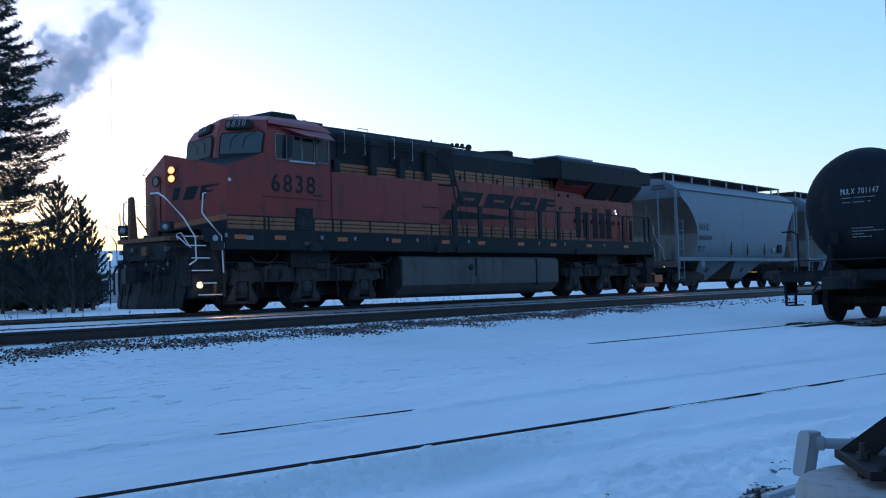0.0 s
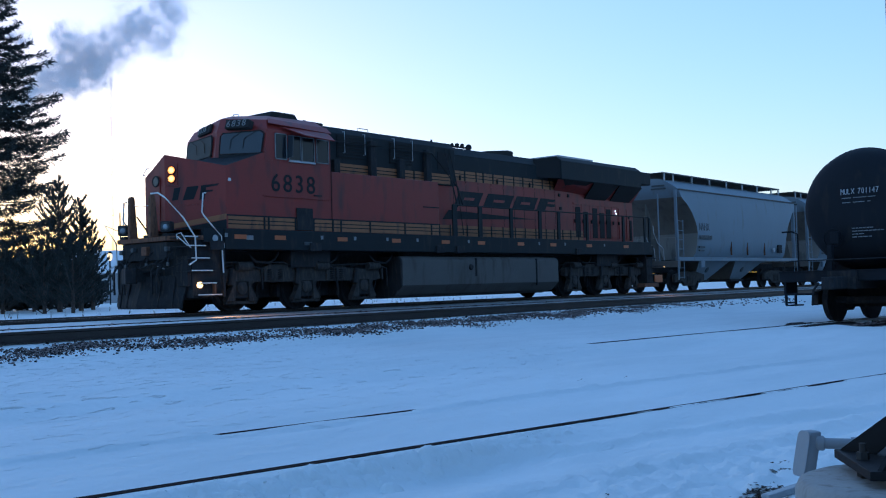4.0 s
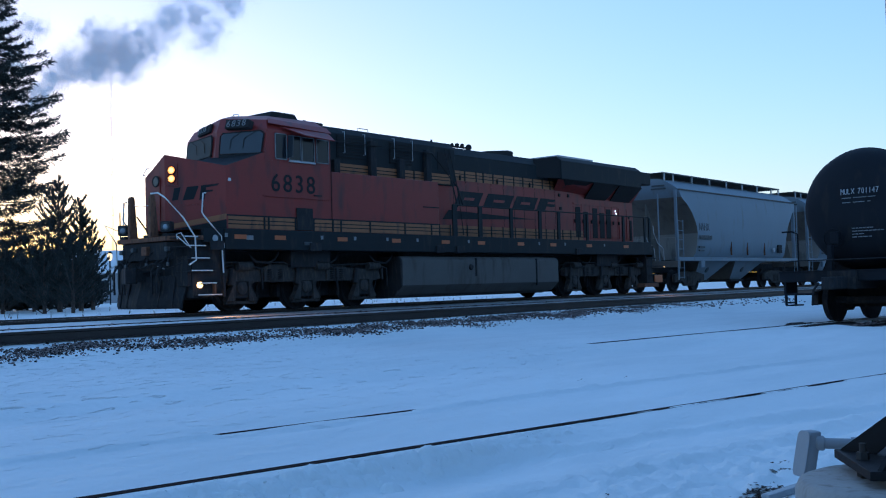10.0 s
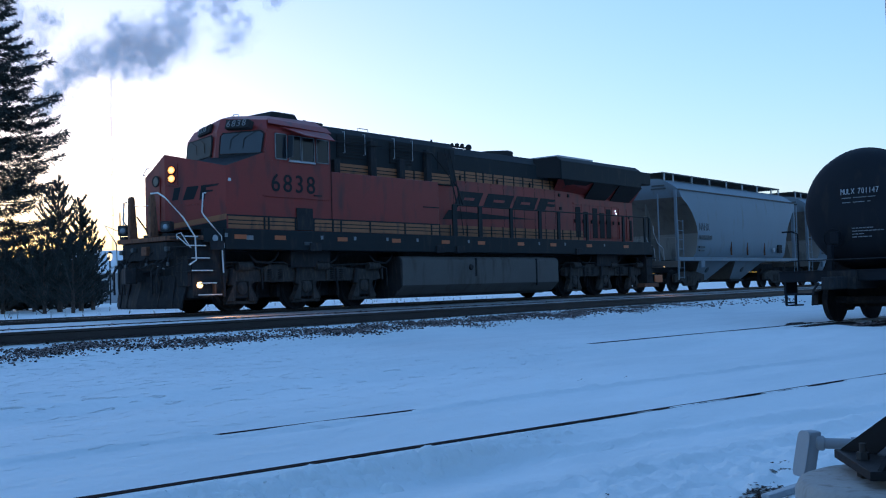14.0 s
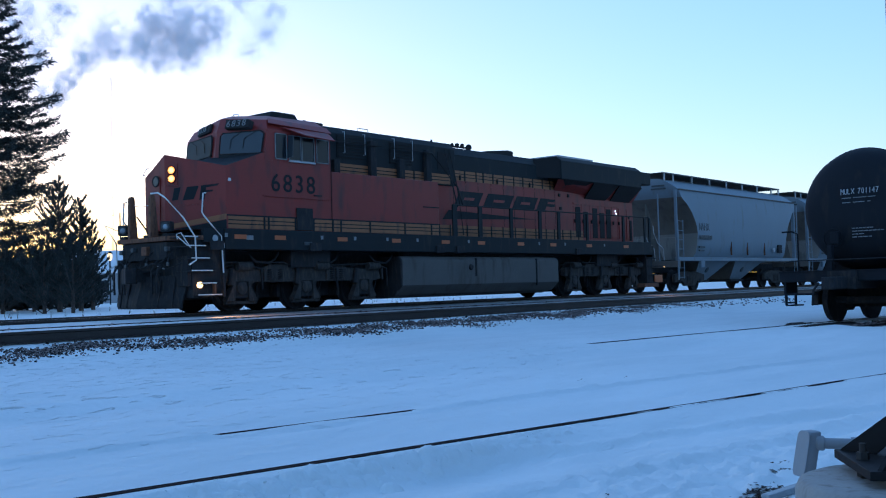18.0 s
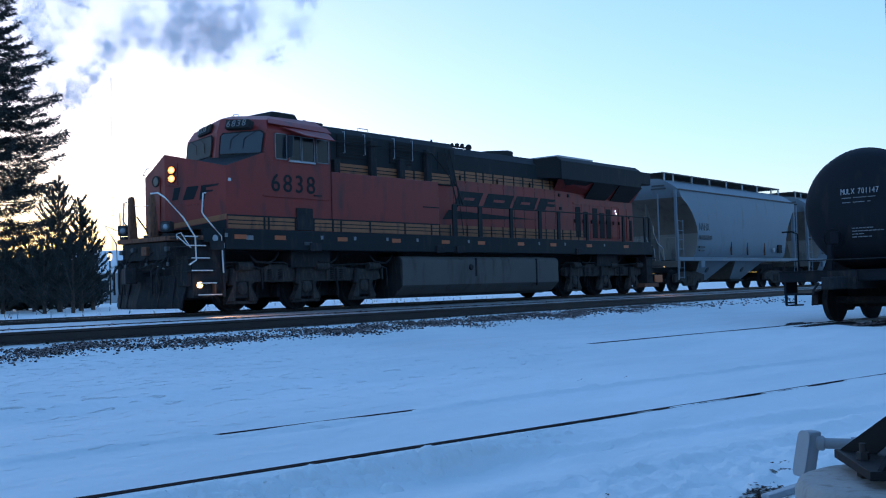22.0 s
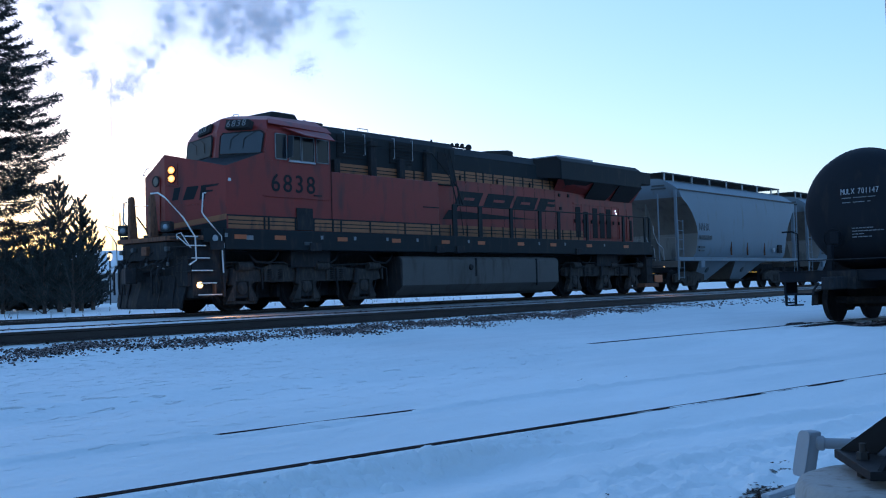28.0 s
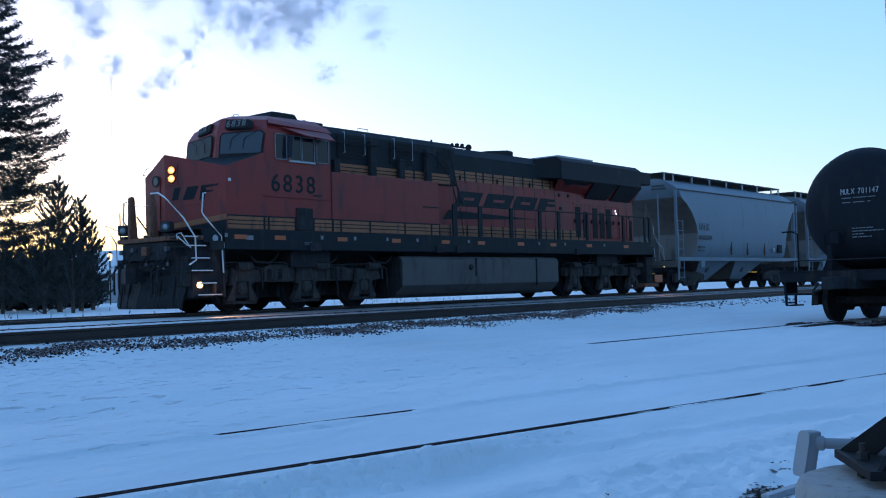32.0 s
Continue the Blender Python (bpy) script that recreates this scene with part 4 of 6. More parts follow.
    for s in (-1, 1):
        side_panel("hood_top_band", GREEN, L, s * 0.95, 8.15, 13.5, 3.84, 4.3, 0.01, "dark green upper band")
        part("hood_roof_band", slab([(8.15, s * 0.962, 4.29), (13.5, s * 0.962, 4.29), (13.5, s * 0.74, 4.535), (8.15, s * 0.74, 4.535)][::s], 0.012), GREEN, L)
        stripe(L, 0.95, 8.15, 13.45, 3.55, 3.84, (8.65, 9.2, 9.55, 10.05, 10.6, 11.15, 11.65, 12.2, 12.75, 13.2), s)
        stripe(L, 0.95, 6.8, 15.2, 1.9, 2.22, (7.4, 7.9, 8.7, 9.3, 9.9, 10.5, 11.15, 11.7, 12.3, 12.9, 13.4, 13.9, 14.4, 14.9), s)
        for x in (8.1, 8.7, 9.3, 9.95, 10.6, 11.15, 11.7, 12.3, 12.9, 13.5):
            side_panel("door_seam", BLACK, L, s * 0.95, x - 0.008, x + 0.008, 2.25, 3.84, 0.003)
            side_panel("hinge", RED, L, s * 0.95, x - 0.05, x + 0.02, 3.44, 3.48, 0.008)
            side_panel("hinge", RED, L, s * 0.95, x - 0.05, x + 0.02, 2.35, 2.39, 0.008)
        for x in (8.4, 10.25, 12.0):
            part("door_latch", box(x - 0.02, x + 0.02, min(s * 0.95, s * 1.0), max(s * 0.95, s * 1.0), 3.56, 3.7), BLACK, L)
    # side logo as plain slanted blocks, and its tapering wedge
    zl, zh = 2.80, 3.24
    for x0, w in ((8.1, 1.15), (9.5, 1.35), (11.0, 1.2), (12.35, 0.5)):
        k = 0.3
        c = [(x0, -0.957, zl), (x0 + w, -0.957, zl), (x0 + w + k, -0.957, zh), (x0 + k, -0.957, zh)]
        part("logo_block", slab(c, 0.006), GREEN, L)
        if w > 1:
            h = zh - zl
            for a, b, p, q in ((0.42, 0.6, 0.3, 0.72),):
                c2 = [(x0 + w * p + k * a, -0.9605, zl + h * a), (x0 + w * q + k * a, -0.9605, zl + h * a), (x0 + w * q + k * b, -0.9605, zl + h * b), (x0 + w * p + k * b, -0.9605, zl + h * b)]
                part("logo_gap", slab(c2, 0.003), RED, L)
    for z in (3.14, 2.98):
        part("logo_block", slab([(12.9, -0.9625, z), (13.44, -0.9625, z), (13.49, -0.9625, z + 0.09), (12.95, -0.9625, z + 0.09)], 0.006), GREEN, L)
    part("logo_wedge", slab([(7.55, -0.957, 2.38), (8.1, -0.957, 2.4), (12.3, -0.957, 2.53), (7.85, -0.957, 2.66)], 0.006), GREEN, L)
    # roof fittings
    ho = part("horn", rod((8.3, 0, 4.6), (8.3, 0, 4.86), 0.03), BLACK, L, "five-chime air horn")
    for k, (dx, dz, r) in enumerate(((0.0, 0.0, 0.05), (0.35, 0.03, 0.06), (0.62, 0.05, 0.07), (0.9, 0.06, 0.07), (1.25, 0.04, 0.1))):
        part("horn_bell", lathe([(0.025, -0.25), (0.03, -0.1), (r * 0.7, 0.0), (r, 0.06), (0, 0.04)], (8.75 + dx, -0.15 + 0.02 * k, 4.72 + dz), (-0.6, -0.8, 0.0), 14), BLACK, ho, smooth=True)
    part("horn_bar", tube([(8.3, 0, 4.72), (10.1, -0.1, 4.74)], 0.03, 6), BLACK, ho)
    part("exhaust_silencer", prism([(10.3, 4.5), (10.35, 4.64), (11.5, 4.76), (11.75, 4.74), (11.75, 4.5)], "y", -0.55, 0.55, bevel=0.03), GREEN, L)
    # radiator section
    part("rear_hood", box(13.5, 18.75, -0.95, 0.95, 1.865, 4.0, 0.02), RED, L, "orange-red rear hood")
    rad = [(-1.5, 3.86), (-1.5, 4.47), (-1.3, 4.62), (1.3, 4.62), (1.5, 4.47), (1.5, 3.86)]
    bm = prism(rad, "x", 13.1, 18.45, bevel=0.02)
    part("radiator_house", bm, GREEN, L, "dark green overhanging radiator housing")
    part("radiator_front", slab([(13.1, -1.47, 3.88), (12.45, -0.97, 3.9), (12.35, -0.9, 4.5), (13.1, -1.44, 4.5)][::-1], 0.03), GRILLE, L)
    part("radiator_top", box(13.4, 15.6, -1.2, 1.2, 4.62, 4.7, 0.02), GREYP, L)
    part("rear_overhang", box(18.4, 19.2, -1.5, 1.5, 4.0, 4.46, 0.03), GREEN, L)
    for s in (-1, 1):
        for x0, x1, zb in ((13.55, 15.0, 3.55), (15.25, 16.9, 3.35), (16.98, 18.6, 3.35)):
            c = [(x0 + 0.1, s * 0.962, zb), (x1 - 0.15, s * 0.962, zb), (x1, s * 1.45, 3.86), (x0, s * 1.45, 3.86)]
            if x0 > 14:
                part("radiator_screen", slab(c[::-s], 0.03), GRILLE, L, "dark radiator intake screen")
        part("vent_screen", slab([(13.9, s * 1.12, 3.68), (14.9, s * 1.12, 3.68), (15.1, s * 1.44, 3.853), (13.3, s * 1.44, 3.853)][::-s], 0.02), GRILLE, L)
        part("screen_back", slab([(13.5, s * 0.9, 3.5), (18.7, s * 0.9, 3.28), (18.7, s * 1.36, 3.85), (13.1, s * 1.36, 3.85)][::-s], 0.02), RED, L)
        for x in (14.9, 15.4, 16.02, 16.5, 16.95):
            side_panel("louvre_door", GRILLE, L, s * 0.95, x - 0.16, x + 0.16, 2.0, 3.05 if x not in (15.4, 16.5) else 2.9, 0.012)
        for x in (14.62, 15.15, 15.7, 16.27, 16.73, 17.2, 17.6):
            side_panel("door_edge", RED, L, s * 0.95, x - 0.012, x + 0.012, 1.95, 3.2, 0.006)
            part("door_latch", box(x + 0.04, x + 0.08, min(s * 0.95, s * 1.0), max(s * 0.95, s * 1.0), 2.5, 2.62), BLACK, L)
        side_panel("door_head", RED, L, s * 0.95, 14.6, 17.6, 3.14, 3.2, 0.024)
        for x, z in ((13.75, 3.35), (13.8, 2.9), (14.3, 3.35), (18.4, 2.75), (18.0, 2.45)):
            side_panel("hood_boss", GRILLE, L, s * 0.95, x - 0.05, x + 0.05, z, z + 0.1, 0.03)
        for x0 in (17.7, 18.25):
            side_panel("cabinet_door", RED, L, s * 0.95, x0, x0 + 0.42, 2.0, 3.1, 0.015)
        side_panel("louvre_door", GRILLE, L, s * 0.95, 18.45, 18.6, 1.95, 2.7, 0.03)
    for dx, dz in ((0, 0), (0.06, -0.09)):
        part("status_light", lathe([(0, 0.02), (0.035, 0.02), (0.04, 0)], (17.42 + dx, -0.967, 3.0 + dz), (0, -1, 0), 10), SMALLLIGHT, L, "small white light, lit")
    # walkway handrails
    for s in (-1, 1):
        for x, w in ((7.45, 0.1), (8.64, 0.09), (10.2, 0.08), (11.76, 0.08), (12.84, 0.08), (14.6, 0.06), (17.04, 0.07), (18.62, 0.07), (18.97, 0.06)):
            part("handrail_post", box(x - w, x + w, min(s * 1.47, s * 1.52), max(s * 1.47, s * 1.52), 1.5, 2.76, 0.008), GREEN, L)
        part("handrail", tube([(7.4, s * 1.5, 2.75), (18.97, s * 1.5, 2.78)], 0.022, 6), BLACK, L)
        part("handrail_brace", tube([(7.6, s * 1.5, 2.7), (7.62, s * 1.3, 3.4), (7.62, s * 1.05, 4.4)], 0.02, 6), BLACK, L)
        part("handrail_brace", tube([(7.85, s * 1.5, 1.9), (7.85, s * 1.3, 3.3), (7.9, s * 1.0, 4.4)], 0.018, 6), BLACK, L)
    # front platform, pilot, steps
    deck = [(-1.88, -0.95), (-1.3, -1.5), (-0.7, -1.5), (-0.7, 1.5), (-1.3, 1.3), (-1.88, 0.9)]
    fp = part("front_platform", prism(deck, "z", 1.6, 1.7, bevel=0.01), RUSTY, L, "rust-yellow front platform edge")
    part("anticlimber", prism([(-1.8, -0.85), (-1.3, -1.4), (-0.8, -1.4), (-0.8, 1.3), (-1.3, 1.2), (-1.8, 0.8)], "z", 1.2, 1.58), BLACK, L)
    for y in (-0.39, 0.39):
        part("gate_post", prism([(-1.91, 1.7), (-1.7, 1.7), (-1.77, 2.6), (-1.8, 2.65), (-1.86, 2.65), (-1.89, 2.6)], "y", y - 0.05, y + 0.05, bevel=0.012), RUSTY, fp, "rusty orange gate post")
        part("post_brace", tube([(-1.75, y + (0.08 if y < 0 else -0.08), 2.2), (-1.5, y + (0.3 if y < 0 else -0.3), 1.7)], 0.018, 5), RUSTY, fp)
    part("chain", tube([(-1.8, -0.33 + 0.66 * k / 8, 2.45 - 0.05 * math.sin(math.pi * k / 8)) for k in range(9)], 0.008, 5), GREYP, fp)
    for y in (-0.81, 0.81):
        hood, toe = box(-0.13, 0.13, -0.12, 0.12, 1.79, 2.03, 0.03), Vector((-0.8, -0.6, 0))
        bmesh.ops.rotate(hood, verts=hood.verts, matrix=Matrix.Rotation(math.atan2(0.6, 0.8), 3, "Z"))
        bmesh.ops.translate(hood, verts=hood.verts, vec=(-1.74, y, 0))
        lh = part("ditch_light", hood, BLACK, fp, "unlit ditch lamp in a black box")
        face = Vector((-1.74, y, 1.91)) + toe * 0.132
        part("lens", lathe([(0, 0.03), (0.045, 0.02), (0.062, 0.0)], face, toe, 20), LAMPCOOL, lh, "clear unlit lens", True)
        part("lens_rim", lathe([(0.062, 0.0), (0.068, 0.02), (0.09, 0.02), (0.09, -0.01)], face, toe, 20), DARKSTENCIL, lh)
        part("bracket", box(-1.8, -1.6, y - 0.1, y + 0.1, 1.7, 1.77), BLACK, lh)
    part("marker_pole", tube([(-1.7, 1.05, 1.7), (-1.7, 1.05, 2.35)], 0.014, 5), BLACK, fp)
    for s in (-1, 1):
        bm = bmesh.new()
        prof = [(0.0, 0.12), (-0.03, 0.2), (0.01, 0.36), (0.07, 0.52), (0.11, 0.68), (0.1, 0.84)]
        cols = []
        for k in range(7):
            f = k / 6
            y, x = s * 1.3 * f, -1.98 + 0.3 * f
            cols.append([bm.verts.new((x + dx * (1 - 0.2 * f), y * (0.93 + 0.07 * (z - 0.12) / 0.7), z)) for dx, z in prof])
        for p, q in zip(cols, cols[1:]):
            for k in range(len(prof) - 1):
                bm.faces.new((p[k], p[k + 1], q[k + 1], q[k]))
        bmesh.ops.recalc_face_normals(bm, faces=bm.faces)
        bmesh.ops.solidify(bm, geom=bm.faces[:], thickness=0.04)
        part("snow_plough", bm, BLACK, L, "grimy black curved pilot plough", True)
    part("receptacle", box(-1.9, -1.78, -0.25, -0.05, 1.3, 1.5, 0.02), RUSTY, L, "rusty cable socket")
    for y, z in ((-0.95, 1.42), (0.3, 1.44), (0.75, 1.4)):
        part("glad_hand", box(-1.9, -1.8, y - 0.05, y + 0.05, z - 0.05, z + 0.05, 0.015), DARKSTENCIL, L)
    part("pilot_edge", tube([(-1.86, -0.9, 1.2), (-1.9, -0.4, 0.96), (-1.92, 0.0, 0.92), (-1.9, 0.4, 0.96), (-1.86, 0.8, 1.2)], 0.02, 6), BLACK, L)
    for k in range(9):
        y = -1.15 + 0.26 * k
        z1 = 1.25 - 0.12 * (k % 3)
        part("jumper_hose", tube([(-1.72, y, z1 + 0.18), (-1.86, y + 0.02, z1 + 0.08), (-1.93, y + 0.07, z1 - 0.12), (-1.9, y + 0.15, z1 - 0.2), (-1.82, y + 0.22, z1 - 0.08), (-1.74, y + 0.25, z1 + 0.1)], 0.022, 6), BLACK, L)
        if k % 3 == 0:
            part("hose_end", box(-1.95, -1.9, y + 0.05, y + 0.12, z1 - 0.2, z1 - 0.12, 0.01), DARKSTENCIL, L)
    for y in (-1.0, -0.6, 0.55, 0.95):
        part("plough_rib", slab([(-1.99 + 0.22 * abs(y), y, 0.14), (-1.99 + 0.22 * abs(y), y + 0.03, 0.14), (-1.82 + 0.16 * abs(y), y + 0.03, 0.8), (-1.82 + 0.16 * abs(y), y, 0.8)], 0.03), BLACK, L)
    part("uncoupling_grip", tube([(-1.86, -0.86, 0.99), (-1.88, -0.62, 1.07)], 0.013, 5), WHITEP, L)
    part("pilot_plate", box(-1.66, -1.56, -1.4, 1.25, 0.6, 1.25, 0.01), BLACK, L)
    cp = part("coupler", box(-2.1, -1.6, -0.14, 0.14, 0.72, 0.98, 0.03), BLACK, L)
    part("knuckle", prism([(-2.4, -0.2), (-2.15, -0.24), (-2.02, -0.1), (-2.02, 0.18), (-2.25, 0.2), (-2.3, 0.02)], "z", 0.68, 1.02, bevel=0.03), BLACK, cp)
    for y in (-0.75, -0.55, 0.5, 0.7, 0.9):
        part("air_hose", tube([(-1.6, y, 1.2), (-1.82, y, 1.18), (-1.95, y + 0.04, 0.95), (-1.92, y + 0.08, 0.6), (-1.9, y + 0.1, 0.45)], 0.025, 7), BLACK, L)
    part("uncoupling_lever", tube([(-1.8, -1.4, 1.1), (-1.85, -0.9, 0.98), (-1.9, -0.5, 1.12), (-2.0, -0.1, 1.0)], 0.015, 5), BLACK, L)
    st = part("step_well", box(-1.55, -0.75, -1.42, -0.95, 0.35, 1.6), BLACK, L)
    for z, x0, x1 in ((1.67, -1.8, -1.45), (1.475, -1.74, -1.24), (1.205, -1.62, -1.15), (0.935, -1.62, -1.07), (0.66, -1.36, -0.97), (0.405, -1.46, -0.83)):
        tr = part("step", box(x0 - 0.06, x1 + 0.06, -1.5, -1.05, z - 0.03, z - 0.008, 0.005), BLACK, st)
        part("step_nosing", box(x0, x1, -1.515, -1.49, z - 0.012, z + 0.012, 0.004), WHITEP, tr, "white step edge")
    part("step_side", box(-0.78, -0.72, -1.5, -1.0, 0.35, 1.6), BLACK, st)
    part("step_panel", box(-1.02, -0.98, -1.5, -1.1, 0.42, 0.66), RUSTY, st)
    for s in (-1, 1):
        y = s * 1.5
        part("grab_rail", tube([(-2.42, y * 0.8, 2.57), (-2.34, y * 0.9, 2.58), (-2.27, y, 2.47), (-1.82, y, 2.07), (-1.52, y, 1.66), (-1.5, y, 1.16), (-1.68, y, 1.06)] if s < 0 else [(-1.3, y, 2.4), (-1.32, y, 1.9), (-1.82, y, 2.07), (-1.52, y, 1.66), (-1.5, y, 1.16), (-1.68, y, 1.06)], 0.018, 8), WHITEP, L, "white bent grab rail", True)
        part("grab_rail", tube([(-1.22, y, 2.63), (-1.29, y, 2.62), (-1.33, y, 2.2), (-1.25, y, 2.1), (-0.82, y, 1.69), (-0.77, y, 0.88)], 0.018, 8), WHITEP, L, "white bent grab rail", True)
    part("cable_loop", tube([(-1.98, -1.5, 1.6), (-2.02, -1.52, 1.7), (-1.9, -1.52, 1.74), (-1.78, -1.52, 1.58), (-1.65, -1.52, 1.42), (-1.74, -1.52, 1.48), (-1.98, -1.5, 1.66)], 0.012, 6), WHITEP, L)
    part("builder_plate", lathe([(0, 0.012), (0.07, 0.012), (0.075, 0)], (-1.0, -1.52, 1.64), (0, -1, 0), 18), GREYP, L)
    part("plate", box(-1.06, -0.72, -1.53, -1.51, 1.42, 1.54), GREYP, L)
    part("front_corner", box(-1.3, -0.7, -1.51, -1.42, 1.56, 1.865), GREEN, L)
    part("step_lamp", lathe([(0, 0.05), (0.045, 0.04), (0.07, 0.0), (0, 0)], (-1.38, -1.44, 0.62), (-0.55, -0.83, -0.05), 16), STEPLIGHT, L, "lit amber lamp beside the steps", True)
    # rear end
    part("rear_platform", box(18.7, 19.35, -1.45, 1.45, 1.3, 1.75, 0.02), BLACK, L)
    part("rear_pilot", box(19.2, 19.3, -1.4, 1.4, 0.35, 1.3), BLACK, L)
    rs = part("rear_steps", box(18.75, 19.2, -1.45, -1.0, 0.35, 1.6), BLACK, L)
    for z in (0.4, 0.7, 1.0, 1.3):
        part("step", box(18.8, 19.45, -1.5, -1.1, z - 0.03, z, 0.005), BLACK, rs)
    # plate and bottom step carry the rear lamp's orange light in their colour
    part("rear_step_panel", box(19.3, 19.88, -1.5, -1.46, 0.38, 0.66, 0.01), ORANGE_R, rs, "rear step plate coloured orange for lamplight")
    part("rear_step_tread", box(18.45, 19.5, -1.54, -1.2, 0.22, 0.36, 0.01), RUSTY, rs, "bottom step coloured rusty orange for lamplight")
    part("lamp_arm", tube([(19.2, -1.45, 1.0), (19.58, -1.72, 0.98)], 0.015, 5), BLACK, rs)
    part("rear_lamp", lathe([(0, 0.015), (0.014, 0.012), (0.02, 0)], (19.58, -1.73, 0.95), (-0.7, 0.0, -0.7), 10), STEPLIGHT, rs)
    for y in (-1.48, -1.1):
        part("rear_grab", tube([(19.3, y, 2.5), (19.33, y, 2.24), (19.62, y, 1.85), (20.05, y, 1.66), (20.12, y, 1.2)], 0.016, 6), GREYP, L, "pale bent grab rail", True)
    part("rear_coupler", box(19.3, 20.3, -0.14, 0.14, 0.72, 0.98, 0.03), BLACK, L)
    part("rear_knuckle", box(20.15, 20.45, -0.2, 0.2, 0.68, 1.02, 0.05), BLACK, L)
    return L


locomotive()


# ---- freight cars ----
def freight_truck(x, parent, z=0.0, r=0.42):
    """Two-axle truck centred at x."""
    t = part("truck", box(x - 0.25, x + 0.25, -1.0, 1.0, z + 0.35, z + 0.72, 0.03), BLACK, parent)
    for s in (-1, 1):
        prof = [(x - 1.32, z + 0.36), (x - 1.32, z + 0.66), (x - 0.55, z + 0.78), (x + 0.55, z + 0.78), (x + 1.32, z + 0.66), (x + 1.32, z + 0.36), (x + 0.7, z + 0.4), (x + 0.4, z + 0.2), (x - 0.4, z + 0.2), (x - 0.7, z + 0.4)]
        part("side_frame", prism(prof, "y", min(s * 0.94, s * 1.08), max(s * 0.94, s * 1.08), bevel=0.02), TRUCK, t)
        for e in (-0.2, 0.0, 0.2):
            part("spring", rod((x + e, s * 1.06, z + 0.3), (x + e, s * 1.06, z + 0.58), 0.075, n=10), TRUCK, t)
        for e in (-0.89, 0.89):
            part("bearing", lathe([(0, 0.1), (0.06, 0.1), (0.11, 0.06), (0.12, 0)], (x + e, s * 1.0, z + r), (0, s, 0), 14), BLACK, t, smooth=True)
    for e in (-0.89, 0.89):
        wheelset(x + e, r, RUSTY if z < -0.1 else BLACK, parent, z)
        part("brake_beam", box(x + e * 0.5 - 0.04, x + e * 0.5 + 0.04, -0.8, 0.8, z + 0.3, z + 0.42), BLACK, t)


def ladder(parent, x, y, z0, z1, across, m, n, r=0.016):
    """Two rails and rungs; across: the vector from one rail to the other."""
    a, b = Vector((x, y, 0)), Vector((x, y, 0)) + Vector(across)
    lad = part("ladder", tube([(a.x, a.y, z0), (a.x, a.y, z1)], r * 1.5, 6), m, parent)
    part("rail_upright", tube([(b.x, b.y, z0), (b.x, b.y, z1)], r * 1.5, 6), m, lad)
    for z in np.linspace(z0 + 0.05, z1 - 0.05, n):
        part("rung", tube([(a.x, a.y, z), (b.x, b.y, z)], r, 5), m, lad)
    return lad


